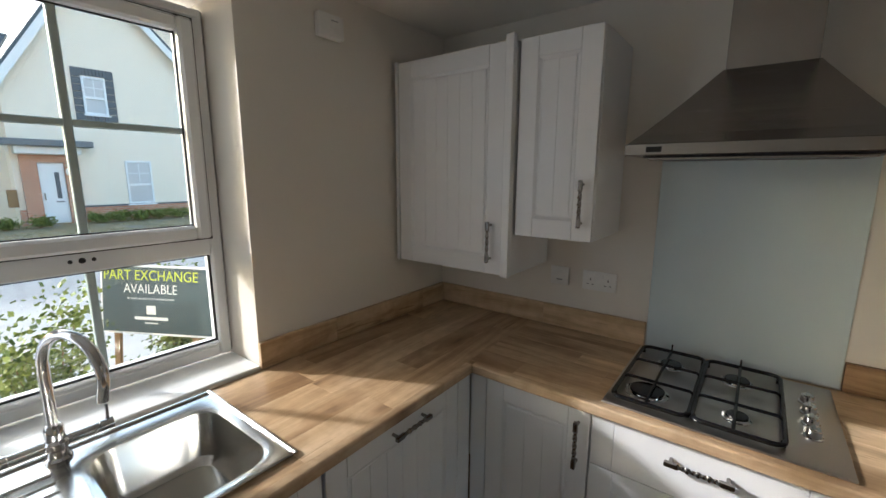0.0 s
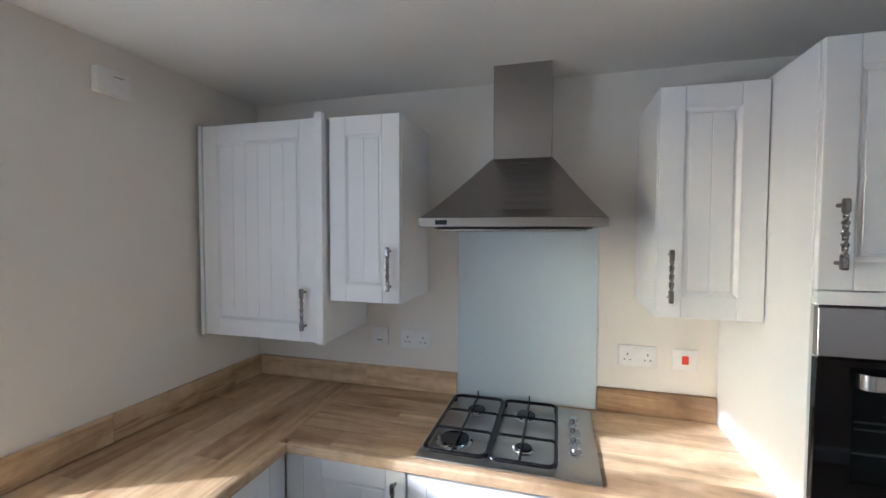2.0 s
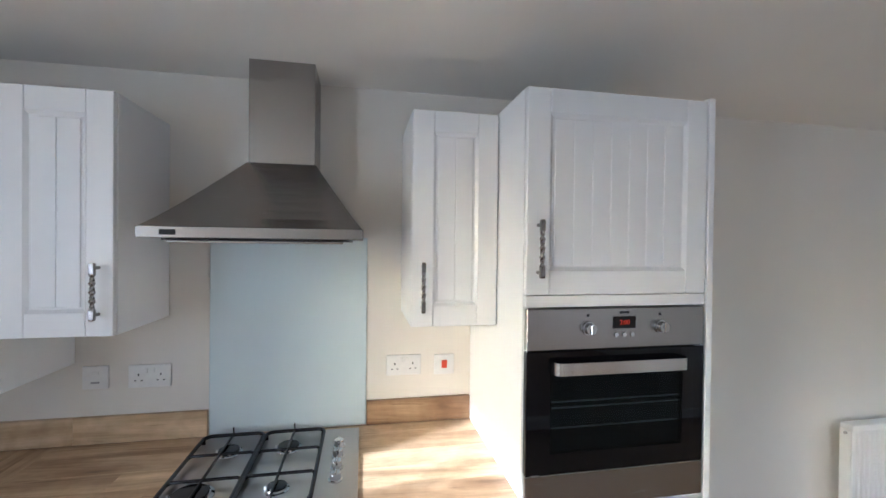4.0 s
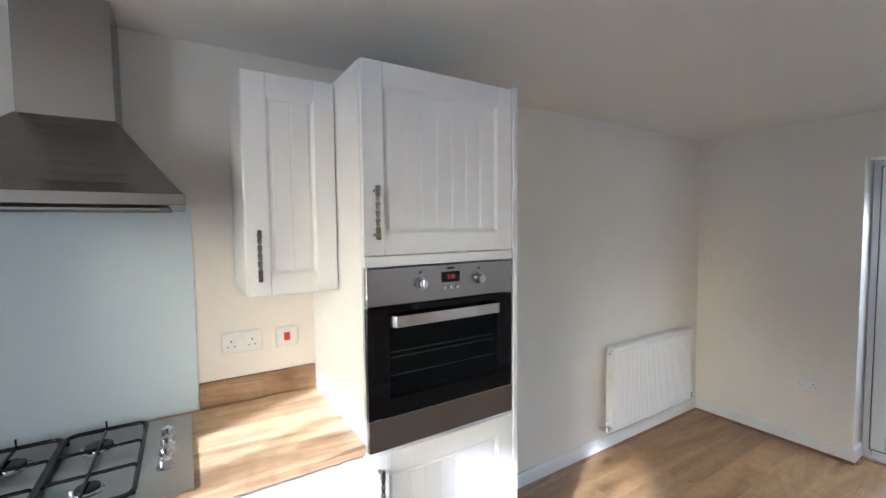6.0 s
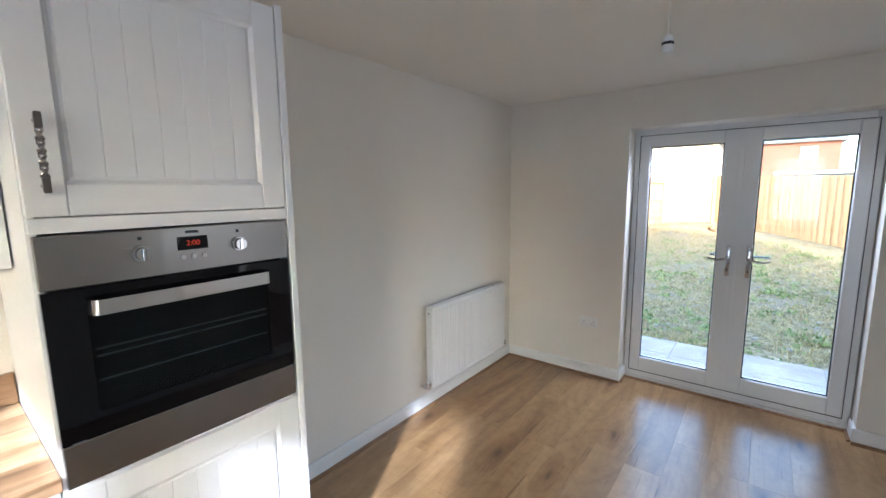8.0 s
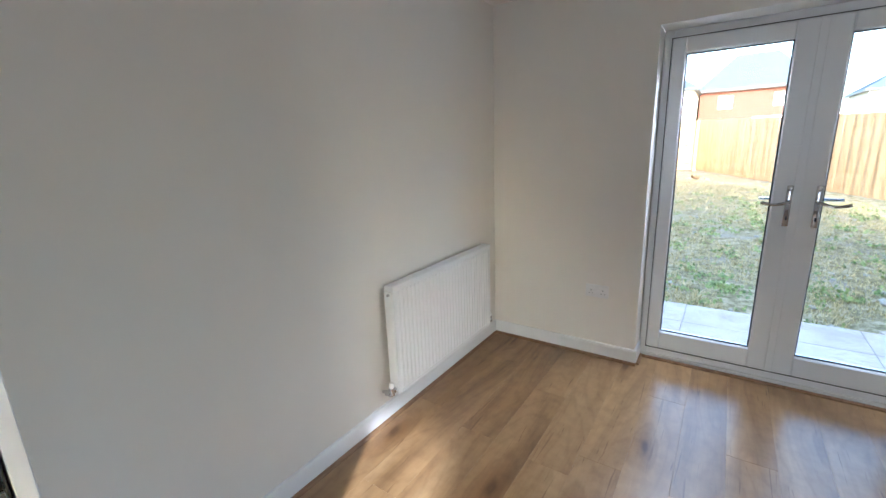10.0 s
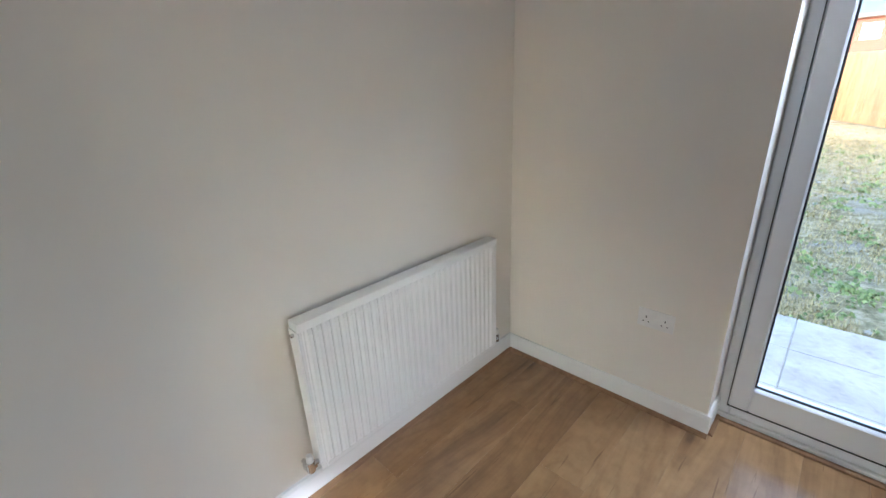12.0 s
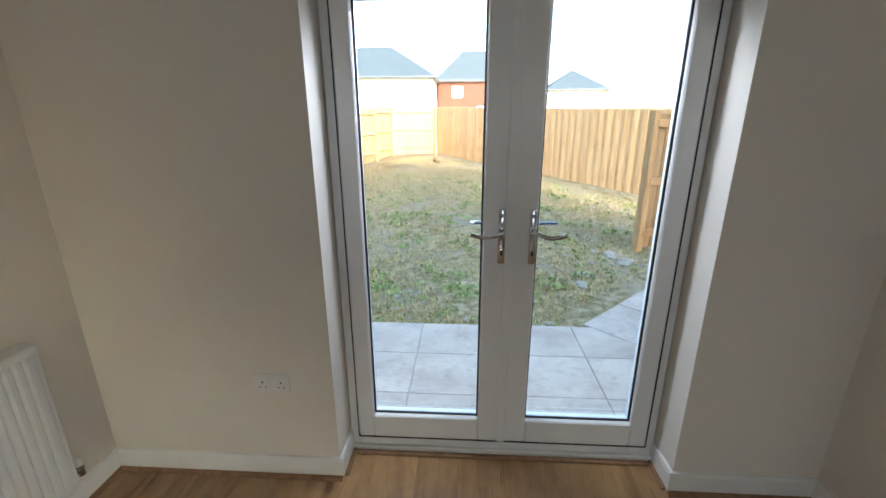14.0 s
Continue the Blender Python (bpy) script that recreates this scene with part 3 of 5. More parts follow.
def wall_cabinet(x, w, d, z0, z1, boards, hx, hz, label, ends=False):
    c = thing("wall_cabinet", label, "wall cabinet", pose(x, -0.002, z0), "white kitchen wall cabinets")
    h = z1 - z0
    part("body", carcass(bmesh.new(), w, d - 0.022, h), M_CAB, c)
    if ends:
        part("end_panel", box(0.0, 0.017, -d - 0.004, -d + 0.021, -0.002, h + 0.004, bevel=0.0015), M_CAB, c)
        part("end_panel", box(w - 0.032, w, -d - 0.006, -d + 0.0215, -0.004, h + 0.02, bevel=0.0015), M_CAB, c)
        dr = door(c, w - 0.055, h - 0.004, boards, 0.02, 0.002, -d + 0.021)
    else:
        dr = door(c, w - 0.003, h - 0.002, boards, 0.0015, 0.001, -d + 0.0205)
    handle(dr, hx, hz)
    return c


wall_cabinet(0.022, 0.602, 0.388, 1.212, 2.108, 6, 0.5, 0.135, "wide white panelled boiler cupboard hung on the wall", True)
wall_cabinet(0.634, 0.303, 0.36, 1.381, 2.111, 2, 0.262, 0.135, "narrow white panelled wall cabinet beside the hood")
wall_cabinet(1.824, 0.301, 0.372, 1.386, 2.119, 2, 0.036, 0.135, "narrow white panelled wall cabinet beside the oven housing")


def base_cabinet(m, w, name, label, zt=0.872):
    c = thing(name, label, "base cabinet", m, "white kitchen base cabinets")
    part("body", carcass(bmesh.new(), w, 0.555, zt - 0.15), M_CAB, c)
    part("plinth", box(0, w, -0.5, -0.482, -0.15, -0.002, bevel=0.001), M_CAB, c)
    return c


DZ = 0.714
c = base_cabinet(pose(0.652, -0.004, 0.15), 0.393, "base_cabinet", "white panelled base cabinet in the worktop corner")
handle(door(c, 0.388, DZ, 3, 0.0025, 0.002, -0.556), 0.352, DZ - 0.115)
part("corner_post", box(-0.068, -0.001, -0.576, -0.54, 0.002, DZ, bevel=0.0015), M_CAB, c)
c = base_cabinet(pose(1.047, -0.004, 0.15), 0.6, "drawer_unit", "white drawer base unit under the gas hob")
for z, h in ((0.545, 0.171), (0.275, 0.266), (0.004, 0.267)):
    d = drawer_front(c, 0.596, h, 0.002, z, -0.556) if h < 0.2 else door(c, 0.596, h, 6, 0.002, z, -0.556, "drawer_front")
    handle(d, 0.298, h - 0.055, flat=True)
c = base_cabinet(pose(1.65, -0.004, 0.15), 0.476, "base_cabinet", "white panelled base cabinet beside the oven housing")
handle(door(c, 0.472, DZ, 4, 0.002, 0.002, -0.556), 0.04, DZ - 0.115)
c = thing("dishwasher", "integrated dishwasher behind a white panelled door", "dishwasher", pose(0.004, -1.263, 0.15, 0, 0, 90), "white kitchen base cabinets")
part("body", box(0, 0.6, -0.55, -0.001, 0.0, 0.72, bevel=0.003), M_CAB, c)
handle(door(c, 0.596, DZ, 6, 0.002, 0.002, -0.556), 0.32, DZ - 0.036, flat=True)
part("plinth", box(0, 0.6, -0.5, -0.482, -0.15, -0.002, bevel=0.001), M_CAB, c)
part("corner_post", box(0.601, 0.681, -0.576, -0.54, 0.002, DZ, bevel=0.0015), M_CAB, c)
c = thing("base_cabinet", "white panelled sink base cabinet under the window", "base cabinet", pose(0.004, -2.27, 0.15, 0, 0, 90), "white kitchen base cabinets")
bm = bmesh.new()
bx(bm, 0, 0.018, -0.555, 0, 0, 0.55)
bx(bm, 0.984, 1.002, -0.555, 0, 0, 0.55)
bx(bm, 0.018, 0.984, -0.555, 0, 0, 0.018)
part("body", bm, M_CAB, c)
for k in (0, 1):
    handle(door(c, 0.497, DZ, 5, 0.002 + 0.5 * k, 0.002, -0.556), 0.45 if k == 0 else 0.05, DZ - 0.115)
part("plinth", box(0, 1.0, -0.5, -0.482, -0.15, -0.002, bevel=0.001), M_CAB, c)
c = thing("base_cabinet", "white panelled end base cabinet", "base cabinet", pose(0.004, -2.965, 0.15, 0, 0, 90), "white kitchen base cabinets")
part("body", carcass(bmesh.new(), 0.69, 0.555, 0.722), M_CAB, c)
handle(door(c, 0.686, DZ, 6, 0.002, 0.002, -0.556), 0.04, DZ - 0.115)
part("plinth", box(0, 0.69, -0.5, -0.482, -0.15, -0.002, bevel=0.001), M_CAB, c)

# ---- tall oven housing and oven ----
HX, HW, HD = 2.128, 0.632, 0.598
c = thing("oven_housing", "tall white cabinet housing the built-in oven", "tall cabinet", pose(HX, -0.002, 0))
for nm, a in (("side_panel", (0, 0.018, -HD, 0, 0.0, 2.128)), ("side_panel", (0.592, 0.608, -HD + 0.01, 0, 0.0, 2.128)), ("top_panel", (0.0185, 0.5915, -HD, 0, 2.11, 2.128)),
              ("shelf", (0.0185, 0.5915, -HD, 0, 1.485, 1.503)), ("shelf", (0.0185, 0.5915, -HD, 0, 0.862, 0.88)), ("back_panel", (0.0185, 0.5915, -0.02, -0.002, 0.1, 2.1))):
    part(nm, box(*a, bevel=0.001), M_CAB, c)
part("end_panel", box(0.6095, HW, -HD - 0.024, 0, 0.0, 2.138, bevel=0.0015), M_CAB, c)
part("plinth", box(0.018, 0.592, -HD + 0.06, -HD + 0.078, 0.001, 0.148), M_CAB, c)
part("filler_rail", box(0.002, 0.607, -HD - 0.02, -HD - 0.001, 1.484, 1.518, bevel=0.0015), M_CAB, c)
handle(door(c, 0.604, 0.607, 7, 0.002, 1.521, -HD - 0.0005), 0.036, 0.135)
handle(door(c, 0.604, 0.715, 7, 0.002, 0.152, -HD - 0.0005), 0.036, 0.715 - 0.115)

oven = thing("oven", "built-in single electric oven with black glass door", "oven", pose(HX + 0.006, -0.002 - HD - 0.001, 0.882))
W = 0.597
part("body", box(0.016, 0.582, 0.002, 0.5, 0.002, 0.59), M_OVENIN, oven)
panel = part("control_panel", box(0, W, -0.022, 0.0, 0.475, 0.597, bevel=0.002), M_STEEL, oven, "brushed steel control panel")
part("lower_strip", box(0, W, -0.022, 0.0, 0.0, 0.106, bevel=0.002), M_STEEL, oven, "brushed steel lower strip")
bm = bmesh.new()


def oven_ring(d, yy):
    return [(d, yy, 0.108 + d * 0.78), (W - d, yy, 0.108 + d * 0.78), (W - d, yy, 0.471 - d * 0.87), (d, yy, 0.471 - d * 0.87)]


loft_rings = [[bm.verts.new(p) for p in oven_ring(d, yy)] for d, yy in ((0.075, 0.0), (0.0, 0.0), (0.0, -0.0195), (0.0015, -0.021), (0.075, -0.021), (0.075, 0.0))]
for a, b in zip(loft_rings, loft_rings[1:]):
    for k in range(4):
        bm.faces.new((a[k], a[(k + 1) % 4], b[(k + 1) % 4], b[k]))
odoor = part("door", bm, M_OVENGLASS, oven, "black glass oven door")


def smoked():
    m, n, l, b = mat_new("smoked_oven_glass", (0.01, 0.012, 0.013), 0.02)
    b.inputs["Transmission Weight"].default_value = 0.0
    tr, mx = n.new("ShaderNodeBsdfTransparent"), n.new("ShaderNodeMixShader")
    b.inputs["Specular IOR Level"].default_value = 0.3
    tr.inputs[0].default_value = (0.62, 0.66, 0.67, 1)
    mx.inputs[0].default_value = 0.3
    l.new(tr.outputs[0], mx.inputs[1])
    l.new(b.outputs[0], mx.inputs[2])
    l.new(mx.outputs[0], n["Material Output"].inputs["Surface"])
    return m


part("window", box(0.0755, W - 0.0755, -0.0205, -0.016, 0.1655, 0.4045), smoked(), odoor, "smoked glass oven window")
for z in (0.24, 0.30, 0.318):
    bm = bmesh.new()
    cyl(bm, (0.085, -0.012, z), (W - 0.085, -0.012, z), 0.0028, seg=8)
    part("shelf_wire", bm, M_PLASTIC, oven)
pts = []
for k in range(9):
    a = math.pi / 2 * k / 8
    pts.append((0.075 + 0.022 * (1 - math.cos(a)), -0.022 - 0.034 * math.sin(a)))
prof = pts + [(W - x, y) for x, y in reversed(pts)]
bm = bmesh.new()
ring = []
for x, y in prof:
    ring.append([bm.verts.new((x, y + dy, z)) for dy, z in ((0, 0.408), (0, 0.444), (0.007, 0.444), (0.007, 0.408))])
for a, b in zip(ring, ring[1:]):
    for k in range(4):
        bm.faces.new((a[k], a[(k + 1) % 4], b[(k + 1) % 4], b[k]))
bm.faces.new(ring[0])
bm.faces.new(ring[-1])
part("handle", bm, M_SINK, odoor, "curved brushed steel bar handle", smooth=True)
for x in (0.193, 0.437):
    bm = cyl(bmesh.new(), (x, -0.022, 0.538), (x, -0.03, 0.538), 0.021, 0.02, 24)
    cyl(bm, (x, -0.03, 0.538), (x, -0.046, 0.538), 0.0175, 0.016, 24)
    bx(bm, x - 0.004, x + 0.004, -0.052, -0.03, 0.5225, 0.5535, 0.0015)
    part("knob", bm, M_CHROME, panel, "round steel oven knob", smooth=True)
    part("pointer_dot", box(x - 0.004, x + 0.004, -0.0232, -0.0222, 0.572, 0.58), M_BLACK, panel)
part("display", box(0.276, 0.352, -0.0245, -0.022, 0.535, 0.571, bevel=0.001), M_OVENGLASS, panel, "small black clock display")
part("badge", box(0.298, 0.33, -0.0235, -0.0222, 0.580, 0.587), M_BLACK, panel)
for k in range(3):
    x = 0.287 + 0.027 * k
    part("push_button", cyl(bmesh.new(), (x, -0.022, 0.516), (x, -0.026, 0.516), 0.0065, seg=16), M_CHROME, panel)


def digits(txt, x, y, z, size, m, parent, name="digits", rot=(90, 0, 0), align='CENTER', depth=0.0004, tall=1.0):
    cu = bpy.data.curves.new(name, 'FONT')
    cu.body, cu.size, cu.align_x, cu.align_y, cu.extrude = txt, size, align, 'CENTER', depth
    tmp = new(name + "_text", cu)
    dg = bpy.context.evaluated_depsgraph_get()
    me = bpy.data.meshes.new_from_object(tmp.evaluated_get(dg))
    bpy.data.objects.remove(tmp)
    me.materials.clear()
    me.materials.append(m)
    ob = new(name, me)
    ob.parent = parent
    ob.matrix_basis = pose(x, y, z, *rot) @ Matrix.Diagonal((1, tall, 1, 1))
    return ob


digits("2:00", 0.314, -0.0252, 0.553, 0.02, M_LED, panel)

# ---- gas hob ----
hob = thing("gas_hob", "four-burner stainless steel gas hob with black pan supports", "hob", pose(1.07, -0.575, TOP))
HWX, HDY = 0.585, 0.528
bm = box(0, HWX, 0, HDY, 0.0005, 0.009, bevel=0.004, seg=2)
part("plate", bm, M_STEELX, hob, smooth=True)
BURN = ((0.105, 0.135, 0.050), (0.135, 0.395, 0.034), (0.335, 0.395, 0.036), (0.345, 0.135, 0.028))
for x, y, r in BURN:
    b = part("burner", lathe(bmesh.new(), [(r * 1.32, 0.0092), (r * 1.3, 0.0105), (r * 1.12, 0.0125), (r * 1.08, 0.0175), (r * 0.9, 0.018)], (x, y, 0), 32), M_CHROME, hob, "silver burner ring", smooth=True)
    part("burner_cap", lathe(bmesh.new(), [(r * 0.98, 0.0182), (r * 1.02, 0.02), (r * 0.98, 0.0225), (r * 0.6, 0.0235)], (x, y, 0), 32), M_BLACK, b, "black enamel burner cap", smooth=True)
    part("igniter", cyl(bmesh.new(), (x - r * 1.2, y, 0.012), (x - r * 1.2, y, 0.021), 0.003, seg=8), M_PLASTIC, b)


def grate(x0, x1, burners):
    bm = bmesh.new()
    y0, y1, z, r = 0.026, HDY - 0.026, 0.0245, 0.0068
    rc = 0.03
    loop = []
    for cx, cy, a0 in ((x1 - rc, y1 - rc, 0), (x0 + rc, y1 - rc, 90), (x0 + rc, y0 + rc, 180), (x1 - rc, y0 + rc, 270)):
        for k in range(6):
            a = radians(a0 + 18 * k)
            loop.append((cx + rc * math.cos(a), cy + rc * math.sin(a), z))
    loop.append(loop[0])
    tube(bm, loop, r, 8)
    for y in (0.187, 0.345):
        tube(bm, [(x0, y, z - 0.004), (x0 + 0.012, y, z + 0.004), (x1 - 0.012, y, z + 0.004), (x1, y, z - 0.004)], 0.0052, 8)
    bxx = sum(b[0] for b in burners) / len(burners)
    tube(bm, [(bxx, y1, z), (bxx, y1 - 0.004, z + 0.03)], 0.003, 6)
    tube(bm, [(bxx, y0, z), (bxx, y0 + 0.06, z + 0.004), (bxx, y1 - 0.06, z + 0.004), (bxx, y1, z)], 0.0048, 8)
    for x in (x0 + 0.004, x1 - 0.004):
        for y in (y0 + 0.03, y1 - 0.03):
            cyl(bm, (x, y, z), (x, y, 0.0092), 0.006, 0.007, 8)
    part("pan_support", bm, M_BLACK, hob, "black enamelled pan support", smooth=True)


grate(0.022, 0.232, BURN[:2])
grate(0.24, 0.452, BURN[2:])
for k in range(4):
    y = 0.155 + 0.073 * k
    bm = lathe(bmesh.new(), [(0.022, 0.0092), (0.022, 0.013), (0.0175, 0.015), (0.0165, 0.034), (0.014, 0.036)], (0.515, y, 0), 24)
    bx(bm, 0.511, 0.519, y - 0.0155, y + 0.0155, 0.034, 0.040, 0.0015)
    part("control_knob", bm, M_CHROME, hob, "chrome control knob", smooth=True)

# ---- cooker hood ----
hood = thing("cooker_hood", "stainless steel chimney cooker hood above the hob", "cooker hood", pose(1.064, -0.002, 1.676))
bm = bmesh.new()
bx(bm, 0, 0.6, -0.508, -0.0, 0.0, 0.031, 0.0012)
part("visor", bm, M_STEEL, hood, "brushed steel lip with a dark badge")
bm = bmesh.new()
lo = [bm.verts.new(p) for p in ((0.004, -0.504, 0.032), (0.596, -0.504, 0.032), (0.596, -0.001, 0.032), (0.004, -0.001, 0.032))]
prev = lo
for k in range(1, 9):
    u = k / 8
    e = u
    x0, x1, y0 = 0.004 + (0.199 - 0.004) * e, 0.596 + (0.430 - 0.596) * e, -0.504 + (0.504 - 0.2) * (u ** 0.9)
    z = 0.032 + (0.27 - 0.032) * (u ** 1.04)
    cur = [bm.verts.new(p) for p in ((x0, y0, z), (x1, y0, z), (x1, -0.001, z), (x0, -0.001, z))]
    for j in range(4):
        bm.faces.new((prev[j], prev[(j + 1) % 4], cur[(j + 1) % 4], cur[j]))
    prev = cur
bm.faces.new(prev)
bm.faces.new(list(reversed(lo)))
part("canopy", bm, M_STEEL, hood)
part("chimney", box(0.203, 0.426, -0.197, -0.001, 0.266, CZ - 1.676 - 0.001, bevel=0.001), M_STEEL, hood)
part("badge", box(0.058, 0.098, -0.5095, -0.508, 0.008, 0.023), M_BLACK, hood)
part("filter", box(0.04, 0.56, -0.46, -0.05, -0.006, -0.001, bevel=0.002), M_DARKMET, hood)
part("glass_visor", box(0.06, 0.54, -0.475, -0.44, -0.013, -0.0065, bevel=0.001), M_STEEL, hood)


# ---- sink and tap ----
sink = thing("sink", "stainless steel inset sink with bowl and drainer", "sink", pose(SINK[0], SINK[2], TOP))
SW, SL = SINK[1] - SINK[0], SINK[3] - SINK[2]
BW0, BW1, BL0, BL1 = 0.085, SW - 0.045, SL - 0.345, SL - 0.04


def rrect(x0, x1, y0, y1, r, z, k=6):
    out = []
    for cx, cy, a0 in ((x1 - r, y1 - r, 0), (x0 + r, y1 - r, 90), (x0 + r, y0 + r, 180), (x1 - r, y0 + r, 270)):
        for i in range(k + 1):
            a = radians(a0 + 90 * i / k)
            out.append((cx + r * math.cos(a), cy + r * math.sin(a), z))
    return out


def loft(bm, loops, cap=False):
    rings = [[bm.verts.new(p) for p in lp] for lp in loops]
    for a, b in zip(rings, rings[1:]):
        n = len(a)
        for i in range(n):
            bm.faces.new((a[i], a[(i + 1) % n], b[(i + 1) % n], b[i]))
    if cap:
        bm.faces.new(rings[-1])
    return rings


bm = bmesh.new()
bx(bm, 0, SW, 0, 0.012, 0.0005, 0.011, 0.003)
bx(bm, 0, SW, SL - 0.012, SL, 0.0005, 0.011, 0.003)
bx(bm, 0, 0.012, 0.012, SL - 0.012, 0.0005, 0.011, 0.003)
bx(bm, SW - 0.012, SW, 0.012, SL - 0.012, 0.0005, 0.011, 0.003)
part("rim", bm, M_SINK, sink, smooth=True)
bm = bmesh.new()
loft(bm, [rrect(0.011, SW - 0.011, BL0 - 0.03, SL - 0.011, 0.004, 0.0035), rrect(BW0 - 0.012, BW1 + 0.012, BL0 - 0.012, BL1 + 0.012, 0.075, 0.0035),
          rrect(BW0, BW1, BL0, BL1, 0.07, -0.002), rrect(BW0 + 0.006, BW1 - 0.006, BL0 + 0.006, BL1 - 0.006, 0.066, -0.03), rrect(BW0 + 0.018, BW1 - 0.018, BL0 + 0.018, BL1 - 0.018, 0.06, -0.13),
          rrect(BW0 + 0.035, BW1 - 0.035, BL0 + 0.035, BL1 - 0.035, 0.05, -0.15), rrect(BW0 + 0.12, BW1 - 0.12, BL0 + 0.12, BL1 - 0.12, 0.02, -0.155)], True)
part("bowl", bm, M_SINK, sink, smooth=True)
dr = part("drainer", box(0.011, SW - 0.011, 0.011, BL0 - 0.0302, 0.0008, 0.0035), M_SINK, sink)
for k in range(8):
    x = 0.10 + 0.043 * k
    part("ridge", tube(bmesh.new(), [(x, 0.05, 0.0035), (x, BL0 - 0.06, 0.0028)], 0.0045, 8), M_SINK, dr, smooth=True)
part("waste", lathe(bmesh.new(), [(0.042, -0.1545), (0.042, -0.152), (0.03, -0.1525)], ((BW0 + BW1) / 2, (BL0 + BL1) / 2, 0)), M_CHROME, sink, smooth=True)

tap = thing("kitchen_tap", "chrome swan-neck mixer tap with two lever handles", "tap", pose(0.078, -1.68, TOP + 0.0035))
part("base", lathe(bmesh.new(), [(0.028, 0.0), (0.028, 0.006), (0.022, 0.012), (0.021, 0.03), (0.026, 0.036), (0.026, 0.05), (0.02, 0.056), (0.02, 0.085), (0.0145, 0.095)]), M_CHROME, tap, smooth=True)
arc = [(0, 0, 0.09), (0, 0, 0.14), (0, 0, 0.19), (0.0, 0, 0.225)]
for k in range(1, 19):
    a = math.pi * 1.1 * k / 18
    u = 0.094 - 0.094 * math.cos(a)
    arc.append((u * 0.92, u * 0.39, 0.245 + 0.094 * math.sin(a)))
arc.append((arc[-1][0] - 0.007, arc[-1][1] - 0.003, arc[-1][2] - 0.03))
part("spout", tube(bmesh.new(), arc, 0.0125, 14), M_CHROME, tap, smooth=True)
bm = bmesh.new()
tube(bm, [(0, -0.085, 0.045), (0, -0.06, 0.045), (0, 0.06, 0.045), (0, 0.085, 0.045)], 0.0125, 14)
part("crossbar", bm, M_CHROME, tap, smooth=True)
for s in (-1, 1):
    bm = bmesh.new()
    tube(bm, [(0, s * 0.086, 0.045), (0, s * 0.115, 0.045)], 0.0145, 14)
    tube(bm, [(0, s * 0.104, 0.05), (0.002, s * 0.105, 0.1)], 0.0042, 8)
    part("lever", bm, M_CHROME, tap, smooth=True)


# ---- sockets and switches ----
def socket(m, gangs, label):
    w = 0.086 if gangs == 1 else 0.146
    s = thing("wall_socket", label, "wall socket", m, "white wall sockets")
    part("plate", box(-w / 2, w / 2, -0.009, -0.0005, -0.043, 0.043, bevel=0.003, seg=2), M_PLASTIC, s, smooth=True)
    for x in ((0,) if gangs == 1 else (-0.038, 0.038)):
        for dx, dz, a, b in ((0, 0.006, 0.0022, 0.0045), (-0.011, -0.016, 0.0032, 0.002), (0.011, -0.016, 0.0032, 0.002)):
            part("pin_hole", box(x + dx - a, x + dx + a, -0.0096, -0.009, dz - b, dz + b), M_SEAL, s)
        sx = x + (0.026 if x < 0 else -0.026)
        part("rocker", box(sx - 0.006, sx + 0.006, -0.0125, -0.009, 0.012, 0.031, bevel=0.001), M_PLASTIC, s)
    return s


socket(pose(0.875, -0.001, 1.156), 2, "white double wall socket above the worktop")
socket(pose(1.838, -0.001, 1.155), 2, "white double wall socket beside the splashback")
socket(pose(LX - 0.001, -0.757, 0.463, 0, 0, -90), 2, "white double wall socket low on the wall")
s = thing("fused_spur", "white fused connection unit with a switch", "switch", pose(0.694, -0.001, 1.158))
part("plate", box(-0.043, 0.043, -0.009, -0.0005, -0.043, 0.043, bevel=0.003, seg=2), M_PLASTIC, s, smooth=True)
part("rocker", box(-0.012, 0.012, -0.0115, -0.009, 0.008, 0.022, bevel=0.001), M_PLASTIC, s)
part("fuse_slot", box(-0.014, 0.014, -0.0096, -0.009, -0.022, -0.016), M_GREY, s)
s = thing("cooker_switch", "white cooker switch with a red rocker", "switch", pose(2.012, -0.001, 1.151))
part("plate", box(-0.044, 0.044, -0.009, -0.0005, -0.043, 0.043, bevel=0.003, seg=2), M_PLASTIC, s, smooth=True)
part("rocker", box(-0.012, 0.012, -0.014, -0.009, -0.016, 0.018, bevel=0.002), M_RED, s, "red switch rocker")
s = thing("alarm_box", "white plastic wall box high beside the window", "wall box", pose(0.001, -0.742, 2.172, 0, 0, 90))
part("cover", box(-0.058, 0.058, -0.032, -0.0005, -0.043, 0.043, bevel=0.006, seg=2), M_PLASTIC, s, smooth=True)
part("grille", box(-0.004, 0.03, -0.0326, -0.032, 0.018, 0.022), M_GREY, s)

# ---- pendant lamp ----
p = thing("pendant_lamp", "white ceiling pendant with bare bayonet lampholder", "ceiling lamp", pose(3.77, -1.525, CZ))
part("ceiling_rose", lathe(bmesh.new(), [(0.012, -0.038), (0.03, -0.034), (0.043, -0.02), (0.045, -0.001)]), M_PLASTIC, p, smooth=True)
part("flex", tube(bmesh.new(), [(0, 0, -0.034), (0.0005, 0, -0.1), (0, 0, -0.185)], 0.003, 8), M_PLASTIC, p, smooth=True)
h = part("lampholder", lathe(bmesh.new(), [(0.006, -0.18), (0.016, -0.187), (0.0185, -0.2), (0.0185, -0.243), (0.015, -0.244), (0.015, -0.215)]), M_PLASTIC, p, smooth=True)
